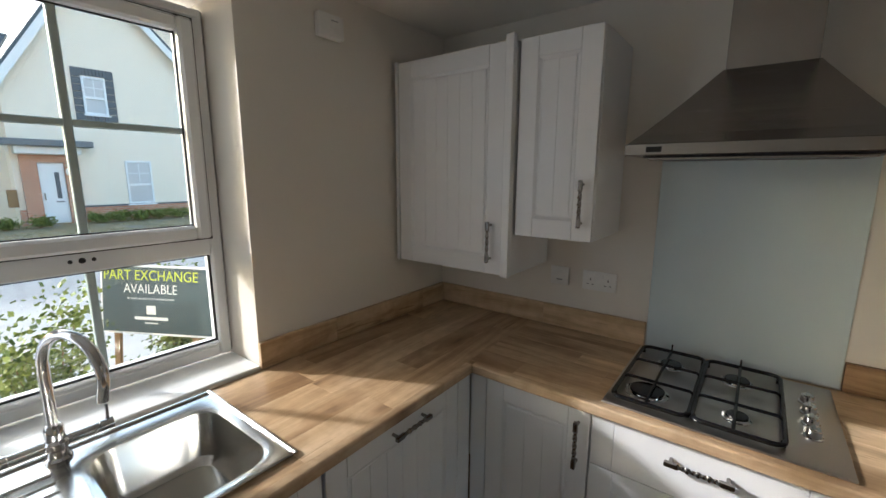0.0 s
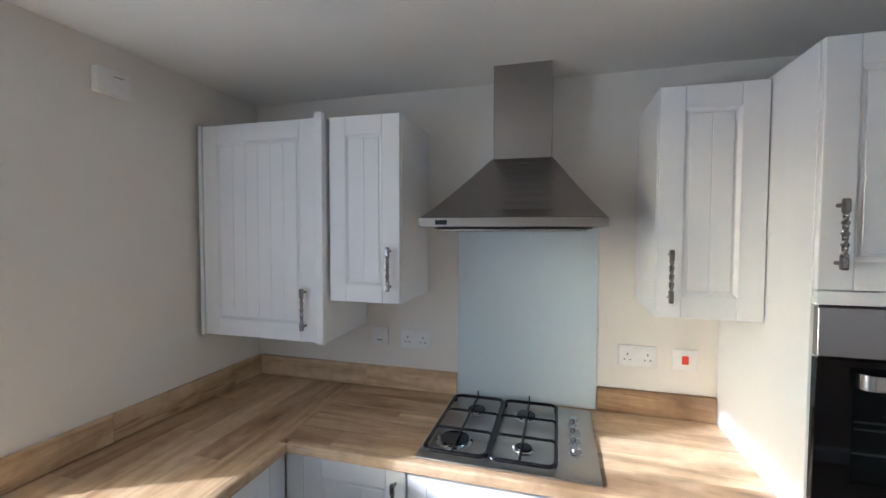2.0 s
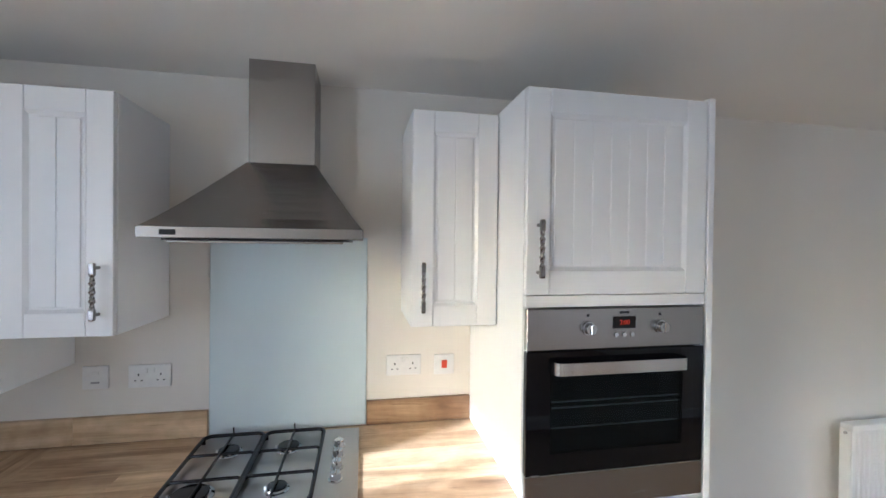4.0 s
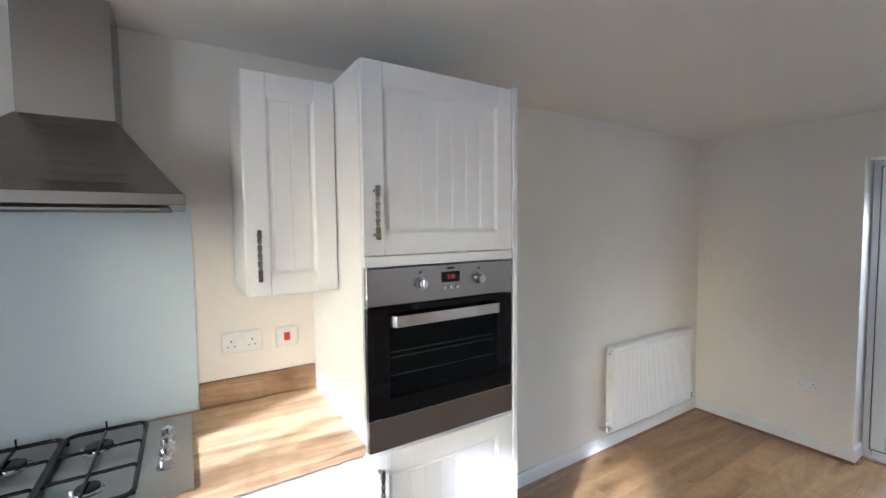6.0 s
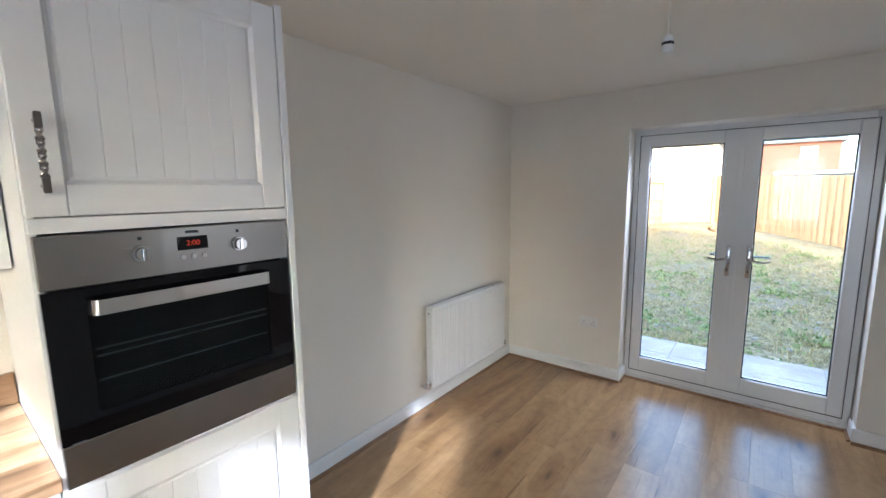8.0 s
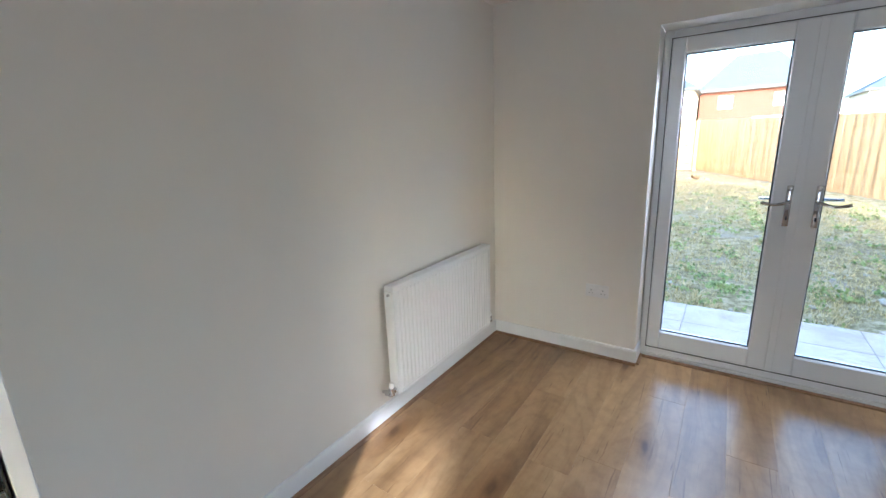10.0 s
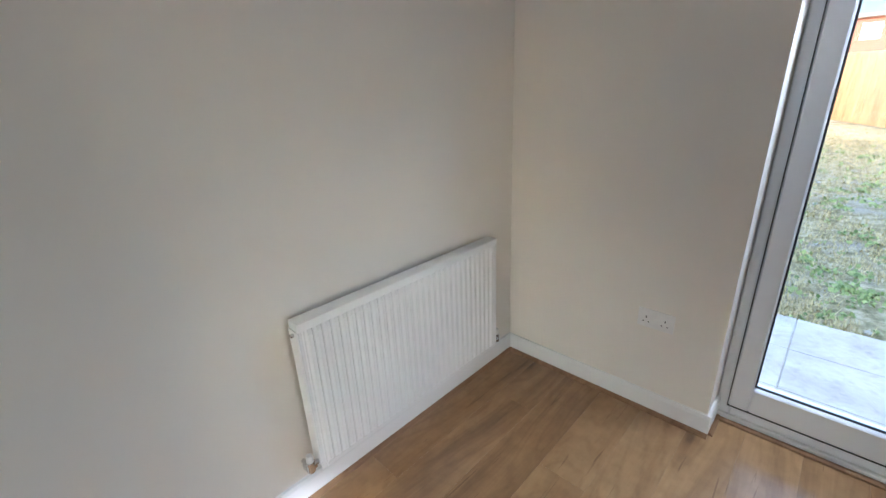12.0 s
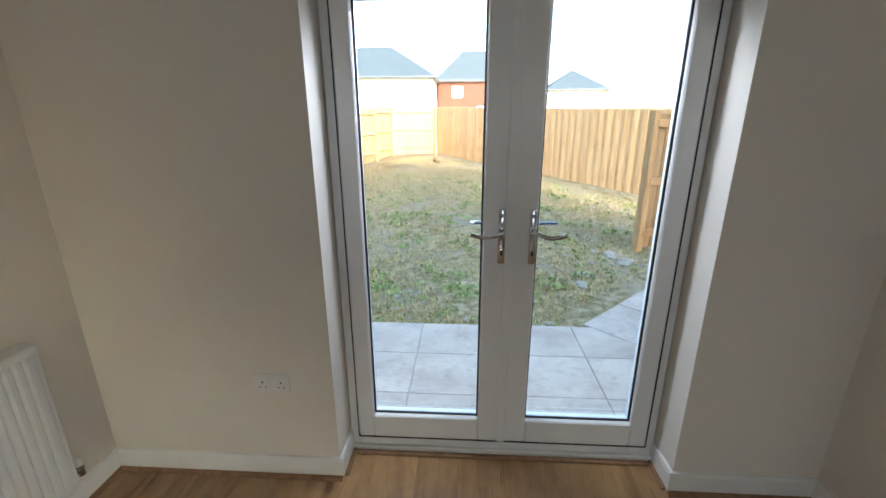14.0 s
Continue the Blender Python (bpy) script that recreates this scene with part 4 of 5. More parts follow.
part("skirt_ring", lathe(bmesh.new(), [(0.0192, -0.207), (0.0205, -0.208), (0.0205, -0.216), (0.0192, -0.217)]), M_SEAL, h, smooth=True)

# ---- radiator ----
RX0, RX1, RZ0, RZ1 = 4.115, 5.128, 0.178, 0.768
rad = thing("radiator", "white ribbed panel radiator with pipe valves", "radiator", pose(RX0, 0, 0))
RW = RX1 - RX0
bm = bmesh.new()
n = 30
pts = [(0.0, -0.088), (0.018, -0.096)]
step = (RW - 0.044) / n
for k in range(n):
    a = 0.022 + k * step
    pts += [(a, -0.096), (a + step * 0.22, -0.104), (a + step * 0.68, -0.104), (a + step * 0.9, -0.096)]
pts += [(RW - 0.018, -0.096), (RW, -0.088)]
zs = ((RZ0 + 0.02, 0.006), (RZ0 + 0.034, 0.0), (RZ1 - 0.046, 0.0), (RZ1 - 0.03, 0.006))
rows = []
for z, off in zs:
    rows.append([bm.verts.new((x, min(y + off, -0.0955) if off else y, z)) if 0 < x < RW else bm.verts.new((x, y, z)) for x, y in pts])
for a, b in zip(rows, rows[1:]):
    for i in range(len(a) - 1):
        bm.faces.new((a[i], a[i + 1], b[i + 1], b[i]))
bx(bm, 0, RW, -0.094, -0.084, RZ0, RZ1 - 0.012, 0.002)
part("front_panel", bm, M_TRIM, rad)
part("top_rail", box(0.0, RW, -0.099, -0.04, RZ1 - 0.03, RZ1, bevel=0.004, seg=2), M_TRIM, rad, smooth=True)
part("bottom_rail", box(0.02, RW - 0.02, -0.0965, -0.084, RZ0 - 0.001, RZ0 + 0.02, bevel=0.002), M_TRIM, rad)
part("side_cover", box(-0.002, 0.004, -0.095, -0.04, RZ0 + 0.02, RZ1 - 0.031, bevel=0.001), M_TRIM, rad)
part("side_cover", box(RW - 0.004, RW + 0.002, -0.095, -0.04, RZ0 + 0.02, RZ1 - 0.031, bevel=0.001), M_TRIM, rad)
for x in (0.14, RW - 0.14):
    part("bracket", box(x - 0.015, x + 0.015, -0.082, -0.001, RZ0 + 0.05, RZ1 - 0.05), M_TRIM, rad)
for x, s in ((0.0, -1), (RW, 1)):
    bm = bmesh.new()
    tube(bm, [(x - s * 0.01, -0.075, RZ0 + 0.03), (x + s * 0.045, -0.075, RZ0 + 0.03)], 0.009, 12)
    tube(bm, [(x + s * 0.03, -0.075, RZ0 + 0.03), (x + s * 0.03, -0.01, RZ0 + 0.005), ], 0.0085, 12)
    cyl(bm, (x + s * 0.014, -0.075, RZ0 + 0.03), (x + s * 0.028, -0.075, RZ0 + 0.03), 0.0165, seg=6)
    cyl(bm, (x + s * 0.032, -0.075, RZ0 + 0.008), (x + s * 0.032, -0.075, RZ0 + 0.05), 0.0145, seg=16)
    cyl(bm, (x + s * 0.032, -0.068, RZ0 + 0.012), (x + s * 0.032, -0.035, RZ0 + 0.008), 0.0155, seg=6)
    v = part("valve", bm, M_CHROME, rad, "chrome pipe valve", smooth=True)
    part("valve_cap", cyl(bmesh.new(), (x + s * 0.032, -0.075, RZ0 + 0.0505), (x + s * 0.032, -0.075, RZ0 + 0.078), 0.0125, 0.010, 16), M_PLASTIC, v, "white plastic valve cap", smooth=True)
part("bleed_valve", cyl(bmesh.new(), (-0.002, -0.07, RZ1 - 0.045), (-0.012, -0.07, RZ1 - 0.045), 0.007, seg=10), M_CHROME, rad)

# ---- garden doors ----
gd = tagged(thing("door_1", "white uPVC glazed garden double doors, closed", "double door"), kind="structure")
FX0, FX1 = LX + 0.168, LX + 0.238
bm = bmesh.new()
bx(bm, FX0, FX1, DOOR[0] + 0.003, DOOR[0] + 0.055, 0.0, DOOR[2] - 0.003, 0.005)
bx(bm, FX0, FX1, DOOR[1] - 0.055, DOOR[1] - 0.003, 0.0, DOOR[2] - 0.003, 0.005)
bx(bm, FX0, FX1, DOOR[0] + 0.055, DOOR[1] - 0.055, DOOR[2] - 0.06, DOOR[2] - 0.003, 0.005)
bx(bm, FX0, FX1, DOOR[0] + 0.055, DOOR[1] - 0.055, 0.0, 0.085, 0.005)
part("door_frame", bm, M_UPVC, gd, smooth=True)
part("threshold", box(FX0 - 0.02, FX0 - 0.001, DOOR[0] + 0.003, DOOR[1] - 0.003, -0.002, 0.03, bevel=0.003), M_TRIM, gd)
part("threshold_bead", box(FX0 - 0.045, FX0 - 0.0205, DOOR[0] + 0.02, DOOR[1] - 0.02, -0.002, 0.014, bevel=0.005), M_BEAD, gd)
YM = -1.704
for y0, y1, g0, g1, hy, s in ((YM + 0.004, DOOR[1] - 0.045, -1.60, -1.126, -1.673, 1), (DOOR[0] + 0.045, YM - 0.004, -2.278, -1.810, -1.793, -1)):
    bm = bmesh.new()
    xa, xb, z0, z1, ga, gb = FX0 - 0.012, FX1 - 0.01, 0.075, DOOR[2] - 0.05, 0.192, 1.885
    bx(bm, xa, xb, y0, g0, z0, z1, 0.006)
    bx(bm, xa, xb, g1, y1, z0, z1, 0.006)
    bx(bm, xa, xb, g0, g1, z0, ga, 0.006)
    bx(bm, xa, xb, g0, g1, gb, z1, 0.006)
    leaf = part("door_leaf", bm, M_UPVC, gd, smooth=True)
    # black strip stands for the shaded gap between leaf and frame
    part("gap_strip", upvc_frame(bmesh.new(), xa + 0.0005, FX0 - 0.0004, y0 - 0.0032, y1 + 0.0032, z0 - 0.0032, z1 + 0.0032, 0.003, 0), M_SEAL, leaf)
    part("seal", upvc_frame(bmesh.new(), FX0 + 0.012, FX0 + 0.02, g0, g1, ga, gb, 0.007, 0), M_SEAL, leaf)
    g = part("pane", box(FX0 + 0.02, FX0 + 0.044, g0 - 0.004, g1 + 0.004, ga - 0.004, gb + 0.004), M_GLASS, leaf, "clear double-glazed pane")
    g.visible_shadow = False
    hm = bmesh.new()
    bx(hm, xa - 0.009, xa - 0.0005, hy - 0.014, hy + 0.014, 0.94, 1.16, 0.004, 2)
    hd = part("door_handle", hm, M_CHROME, leaf, "chrome lever door handle on a long plate", smooth=True)
    lv = [(xa - 0.009, hy, 1.075), (xa - 0.045, hy, 1.075), (xa - 0.056, hy + s * 0.012, 1.074)]
    lv += [(xa - 0.058, hy + s * (0.012 + 0.012 * k), 1.073 - 0.012 * math.sin(k / 9 * math.pi)) for k in range(1, 10)]
    part("lever", tube(bmesh.new(), lv, 0.008, 10), M_CHROME, hd, smooth=True)
    part("keyhole", box(xa - 0.0105, xa - 0.009, hy - 0.004, hy + 0.004, 0.975, 0.995, bevel=0.001), M_SEAL, hd)
    part("lock_barrel", cyl(bmesh.new(), (xa - 0.009, hy, 1.135), (xa - 0.013, hy, 1.135), 0.007, seg=14), M_CHROME, hd)
    om = bmesh.new()
    bx(om, xb + 0.0005, xb + 0.009, hy - 0.014, hy + 0.014, 0.94, 1.16, 0.004, 2)
    ho = part("outer_handle", om, M_CHROME, leaf, smooth=True)
    part("lever", tube(bmesh.new(), [(xb + 0.009, hy, 1.075), (xb + 0.045, hy, 1.075), (xb + 0.055, hy + s * 0.03, 1.074), (xb + 0.055, hy + s * 0.12, 1.074)], 0.008, 10), M_CHROME, ho, smooth=True)
part("meeting_stile", box(FX0 - 0.018, FX0 - 0.0125, YM - 0.018, YM + 0.018, 0.078, DOOR[2] - 0.052, bevel=0.002), M_UPVC, gd)


# ---- outside: ground, patio, fences ----
def gz(x, y):
    """Height of the ground outside."""
    if x < 0:
        return -0.18 if x > -2.0 else -0.36 if x > -14.5 else -0.12
    return -0.2 + max(0.0, min(x, 22.0) - 10.0) * 0.039


bm = bmesh.new()
xs = [-400, -120, -40, -20, -15.2, -14.3, -8, -2.8, -1.9, -0.32, 5.66, 6.5, 8, 10, 12, 14, 17, 22, 40, 120, 400]
ys = [-400, -100, -30, -10, -3.3, 0.3, 6, 15, 60, 400]
gv = [[bm.verts.new((x, y, gz(x, y))) for y in ys] for x in xs]
for i in range(len(xs) - 1):
    for j in range(len(ys) - 1):
        if xs[i] == -0.32 and ys[j] == -3.3:
            continue
        bm.faces.new((gv[i][j], gv[i + 1][j], gv[i + 1][j + 1], gv[i][j + 1]))
structure("ground", bm, M_GROUND, "patchy lawn and bare soil round the house", "ground")
structure("road", box(-13.5, -3.0, -60, 60, -0.355, -0.335), M_TARMAC, "pale sunlit tarmac road in front of the house", "road")

PLATE = mesh_of("paving_slab", box(-0.2985, 0.2985, -0.2985, 0.2985, -0.04, 0.0, bevel=0.004), M_SLAB)
patio = structure("patio", box(5.69, 7.09, -4.6, 0.64, -0.24, -0.151), M_STONE, "grey riven paving slab patio", "patio")
for i in range(3):
    for j in range(9):
        o = new("paving_slab", PLATE)
        o.parent = patio
        o.matrix_basis = pose(6.875 - 0.47 * i, 0.335 - 0.61 * j, -0.145 + 0.002 * ((i * 3 + j * 5) % 3)) @ Matrix.Diagonal((0.4665 / 0.597, 0.6065 / 0.597, 1, 1))
for k in range(4):
    for j in range(2):
        o = new("paving_slab", PLATE)
        o.parent = patio
        d = Vector((0.70, -0.714))
        e = Vector((0.714, 0.70))
        q = Vector((7.15, -2.95)) + d * (0.602 * k) - e * (0.602 * j)
        o.matrix_basis = pose(q.x, q.y, -0.139 + 0.002 * ((k + j) % 2), 0, 0, -45.6)

# fences
BOARD = mesh_of("board", box(-0.062, 0.062, -0.009, 0.009, 0, 1.76, bevel=0.003), M_FENCE)
random.seed(4)


def fence(p0, p1, label, rails_in, post_w=0.1):
    """A run of upright boards from p0 to p1; rails_in: rails and posts stand on the side towards +normal."""
    a, b = Vector(p0), Vector(p1)
    d = b - a
    ln = d.length
    ang = math.degrees(math.atan2(d.y, d.x))
    f = thing("fence", label, "fence", pose(a.x, a.y, 0, 0, 0, ang), "garden fences")
    n = int(ln / 0.112)
    for k in range(n):
        s = (k + 0.5) * ln / n
        q = a + d * (s / ln)
        o = new("board", BOARD)
        o.parent = f
        o.matrix_basis = pose(s, 0.005 if k % 2 else -0.005, gz(q.x, q.y) + 0.04 + random.uniform(-0.006, 0.006), 0, 0, 3.5 + random.uniform(-1.5, 1.5))
    if rails_in:
        m = int(ln / 1.8) + 1
        for k in range(m + 1):
            s = ln * k / m
            q = a + d * (s / ln)
            part("post", box(s - post_w / 2, s + post_w / 2, rails_in * 0.02, rails_in * 0.11, gz(q.x, q.y) - 0.1, gz(q.x, q.y) + 1.83, bevel=0.006), M_FENCE, f)
        for h in (0.3, 0.95, 1.6):
            for k in range(m):
                s0, s1 = ln * k / m + post_w / 2, ln * (k + 1) / m - post_w / 2
                q = a + d * ((s0 + s1) / 2 / ln)
                zz = gz(q.x, q.y) + h
                part("rail", box(s0, s1, rails_in * 0.014, rails_in * 0.06, zz, zz + 0.075, bevel=0.006), M_FENCE, f)
    return f


fence((21.0, -0.3), (13.0, -5.3), "light timber close-board garden fence", 0)
fence((13.0, -5.3), (10.4, -6.7), "light timber close-board garden fence beside the path", 0)
fence((21.0, -0.26), (20.42, 1.34), "pale timber garden fence with posts and rails", 1)
fence((20.4, 1.38), (8.0, 3.4), "long pale timber garden fence with posts and rails", 1)
g = thing("garden_gate", "brown timber gate panel with horizontal rails", "gate", pose(9.5, -3.9, -0.21, 0, 0, -66))
for k in range(6):
    part("board", box(0.003 + 0.15 * k, 0.145 + 0.15 * k, -0.01, 0.01, 0.05, 1.78, bevel=0.003), M_FENCEDARK, g)
for z in (0.22, 0.9, 1.62):
    part("rail", box(-0.04, 0.92, -0.06, -0.011, z, z + 0.095, bevel=0.005), M_GATE, g)
part("post", box(-0.1, -0.005, -0.05, 0.05, 0, 1.82, bevel=0.006), M_GATE, g)


# ---- houses ----
def hip_house(x0, x1, y0, y1, base, eave, ridge, m_wall, label):
    """A house with a hipped roof; a row of windows on the side towards -x."""
    h = thing("house", label, "house", pose(x0, y0, base))
    w, d, e, r = x1 - x0, y1 - y0, eave - base, ridge - base
    part("wall", box(0, w, 0, d, -0.6, e), m_wall, h)
    bm = bmesh.new()
    o = 0.35
    c = [bm.verts.new(p) for p in ((-o, -o, e), (w + o, -o, e), (w + o, d + o, e), (-o, d + o, e))]
    k = min(w, d) / 2
    if d > w:
        a, b = bm.verts.new((w / 2, k, r)), bm.verts.new((w / 2, d - k, r))
        bm.faces.new((c[0], c[1], a)), bm.faces.new((c[1], c[2], b, a)), bm.faces.new((c[2], c[3], b)), bm.faces.new((c[3], c[0], a, b))
    else:
        a, b = bm.verts.new((k, d / 2, r)), bm.verts.new((w - k, d / 2, r))
        bm.faces.new((c[0], c[1], b, a)), bm.faces.new((c[1], c[2], b)), bm.faces.new((c[2], c[3], a, b)), bm.faces.new((c[3], c[0], a))
    bm.faces.new(c)
    part("roof", bm, M_SLATE, h, "blue-grey slate hipped roof")
    part("fascia", box(-o - 0.02, w + o + 0.02, -o - 0.02, d + o + 0.02, e - 0.2, e - 0.001), M_SOILPIPE, h)
    part("gutter", box(-o - 0.13, -o - 0.021, -o, d + o, e - 0.1, e), M_SOILPIPE, h)
    for k in range(max(1, int(d / 3.5))):
        y = d * (k + 0.5) / max(1, int(d / 3.5))
        wn_ = part("window", box(-0.03, 0.05, y - 0.55, y + 0.55, e - 1.7, e - 0.6), M_UPVC, h)
        part("glazing", box(-0.04, -0.031, y - 0.47, y + 0.47, e - 1.62, e - 0.68), M_CURTAIN, wn_)
    return h


hip_house(45, 54, 1.72, 14, 0.5, 5.5, 8.7, M_RENDER, "pale rendered neighbouring house with a slate roof")
hip_house(50, 55, -6.5, 1.55, 0.5, 5.6, 8.7, M_BRICKDARK, "red brick neighbouring house with a hipped slate roof")
hip_house(56, 64, -17.6, -10.9, 0.5, 5.1, 7.5, M_RENDER, "distant cream house with a slate roof")
hut = thing("site_cabin", "low flat-roofed shed with stacked sheets behind the fence", "shed", pose(30, -7.5, gz(30, 0)))
part("wall", box(0, 3, 0, 5.2, 0, 1.95), M_GREYBRICK, hut)
part("roof", box(-0.2, 3.2, -0.2, 5.4, 1.951, 2.1, bevel=0.02), M_TRIM, hut)

# the house across the road
FXH, FYH, FZH = -17.87, -1.43, 0.25
house = thing("house", "cream rendered house with a brick porch across the road", "house", pose(FXH, FYH, FZH, 0, 0, -0.8))
L0, L1, AP = 1.95, 7.9, 4.45
ze, zr, za = 4.2, 4.8, 8.36
bm = bmesh.new()
front = [(0, L0, -0.7), (0, L1, -0.7), (0, L1, zr), (0, AP, za), (0, L0, ze)]
A = [bm.verts.new(p) for p in front]
B = [bm.verts.new((-4.4, y, z)) for _, y, z in front]
for i in range(5):
    bm.faces.new((A[i], A[(i + 1) % 5], B[(i + 1) % 5], B[i]))
bm.faces.new(list(reversed(A)))
bm.faces.new(B)
part("wall", bm, M_RENDER, house)
part("side_wing", box(-8, -0.9, L0 - 9, L0 - 0.001, -0.7, ze), M_RENDER, house)
for (y0, z0), (y1, z1) in (((L0 - 0.5, ze - 0.75), (AP, za)), ((AP, za), (L1 + 0.5, zr - 0.5))):
    d = Vector((0, y1 - y0, z1 - z0))
    nrm = Vector((0, -d.z, d.y)).normalized() * 0.05
    bm = bmesh.new()
    q = []
    for x in (0.35, -2.2):
        for y, z, s in ((y0, z0, 0), (y1, z1, 0), (y1, z1, 1), (y0, z0, 1)):
            q.append(bm.verts.new((x, y + nrm.y * (0.4 + s * 2.4), z + nrm.z * (0.4 + s * 2.4))))
    for f in ((0, 1, 2, 3), (7, 6, 5, 4), (0, 4, 5, 1), (1, 5, 6, 2), (2, 6, 7, 3), (3, 7, 4, 0)):
        bm.faces.new([q[i] for i in f])
    rf = part("roof", bm, M_SLATE, house, "dark slate roof slope with white verge")
    ln = d.length
    for k in range(9):
        u = (k + 0.5) / 9
        bm = bmesh.new()
        cy, cz = y0 + d.y * u + nrm.y * 2.9, z0 + d.z * u + nrm.z * 2.9
        bx(bm, -2.1, 0.33, -0.02, 0.02, -0.012, 0.012)
        t = part("tile_course", bm, M_SLATE, rf)
        t.matrix_basis = pose(0, cy, cz, math.degrees(math.atan2(d.z, d.y)))
    bm = bmesh.new()
    q = []
    for x in (0.352, 0.30):
        for y, z, s in ((y0, z0, -1), (y1, z1, -1), (y1, z1, 1), (y0, z0, 1)):
            q.append(bm.verts.new((x, y + nrm.y * (0.3 + s * 2.2), z + nrm.z * (0.3 + s * 2.2) - 0.1)))
    for f in ((0, 1, 2, 3), (7, 6, 5, 4), (0, 4, 5, 1), (1, 5, 6, 2), (2, 6, 7, 3), (3, 7, 4, 0)):
        bm.faces.new([q[i] for i in f])
    part("verge_board", bm, M_TRIM, house)
bm = bmesh.new()
q = [bm.verts.new(p) for p in ((-0.6, L0 - 9, ze - 0.1), (-0.6, L0 - 0.3, ze - 0.1), (-4.5, L0 + 1.0, ze + 2.3), (-4.5, L0 - 9, ze + 2.3))]
bm.faces.new(q)
ex = bmesh.ops.extrude_face_region(bm, geom=list(bm.faces))
bmesh.ops.translate(bm, verts=[v for v in ex["geom"] if isinstance(v, bmesh.types.BMVert)], vec=(0, 0, 0.12))
rf = part("wing_roof", bm, M_SLATE, house)
for k in range(10):
    u = (k + 0.5) / 10
    part("tile_course", box(-0.6 - 3.9 * u - 0.02, -0.6 - 3.9 * u + 0.02, L0 - 9, L0 - 0.25 + 1.2 * u, ze + 0.02 + 2.4 * u, ze + 0.05 + 2.4 * u), M_SOILPIPE, rf)
part("brick_base", box(0.0, 0.06, 3.61, L1, -0.7, 0.15), M_BRICK, house)
part("brick_cap", box(0.0, 0.075, 3.61, L1, 0.151, 0.21), M_GREYBRICK, house)
part("brick_base", box(0.0, 0.06, L0, 2.11, -0.7, 0.15), M_BRICK, house)
bm = bmesh.new()
bx(bm, 0.0, 0.12, 2.12, 2.53, -0.7, 1.96)
bx(bm, 0.0, 0.12, 3.21, 3.6, -0.7, 1.96)
bx(bm, 0.0, 0.12, 2.53, 3.21, 1.70, 1.96)
part("porch_brick", bm, M_BRICK, house, "red brick surround of the front door")
part("porch_soffit", box(0.0, 0.5, 2.0, 3.65, 1.965, 2.21, bevel=0.02), M_TRIM, house)
part("canopy", box(0.0, 0.75, 1.2, 3.95, 2.215, 2.42, bevel=0.02), M_SOILPIPE, house, "grey flat porch canopy")
fd = part("front_door", box(0.0, 0.05, 2.54, 3.2, -0.34, 1.69, bevel=0.01), M_UPVC, house, "white front door with a narrow dark pane")
part("door_pane", box(0.051, 0.06, 2.93, 3.05, 0.5, 1.38), M_GREYBRICK, fd)
part("letter_box", box(0.051, 0.065, 2.88, 3.1, 0.36, 0.41), M_GREY, fd)
part("door_handle", box(0.051, 0.09, 2.60, 2.63, 0.45, 0.68), M_CHROME, fd)
part("porch_light", lathe(bmesh.new(), [(0.02, -0.14), (0.1, -0.1), (0.12, 0.0), (0.1, 0.1), (0.02, 0.14)], (0.2, 3.33, 1.4)), M_PLASTIC, house, smooth=True)
part("meter_box", box(0.0, 0.1, 1.72, 1.96, 0.25, 0.82, bevel=0.01), M_FENCEDARK, house, "brown meter box")


def house_window(y0, y1, z0, z1, surround):
    if surround:
        bm = bmesh.new()
        for k in range(7):
            zz = z0 - 0.2 + (z1 - z0 + 0.4) * k / 7
            for a, b in ((y0 - 0.25, y0 - 0.01), (y1 + 0.01, y1 + 0.25)):
                bx(bm, 0, 0.05, a, b, zz + 0.01, zz + (z1 - z0 + 0.4) / 7 - 0.012)
        for k in range(12):
            yy = y0 - 0.25 + (y1 - y0 + 0.5) * k / 12
            for a, b in ((z0 - 0.3, z0 - 0.02), (z1 + 0.03, z1 + 0.27)):
                bx(bm, 0, 0.052, yy + 0.008, yy + (y1 - y0 + 0.5) / 12 - 0.008, a, b)
        tagged(part("brick_surround", bm, M_GREYBRICK, house, "grey brick window surround"), kind="stuff")
    w = part("window", upvc_frame(bmesh.new(), 0.0, 0.05, y0, y1, z0, z1, 0.07, 0.008), M_UPVC, house)
    zc = z0 + (z1 - z0) * 0.45
    part("transom", box(0.0, 0.055, y0 + 0.07, y1 - 0.07, zc - 0.04, zc + 0.04), M_UPVC, w)
    part("pane", box(0.004, 0.012, y0 + 0.07, y1 - 0.07, z0 + 0.07, z1 - 0.07), M_CURTAIN, w)
    ymid = (y0 + y1) / 2
    part("glazing_bar", box(0.013, 0.025, ymid - 0.013, ymid + 0.013, zc + 0.04, z1 - 0.07), M_UPVC, w)
    zb = (zc + z1 - 0.03) / 2
    part("glazing_bar", box(0.0135, 0.0255, y0 + 0.07, y1 - 0.07, zb - 0.013, zb + 0.013), M_UPVC, w)
    part("sill", box(0.0, 0.1, y0 - 0.05, y1 + 0.05, z0 - 0.05, z0 - 0.001), M_UPVC, w)


house_window(4.95, 5.8, 0.2, 1.82, False)
house_window(4.0, 4.68, 3.4, 4.68, True)

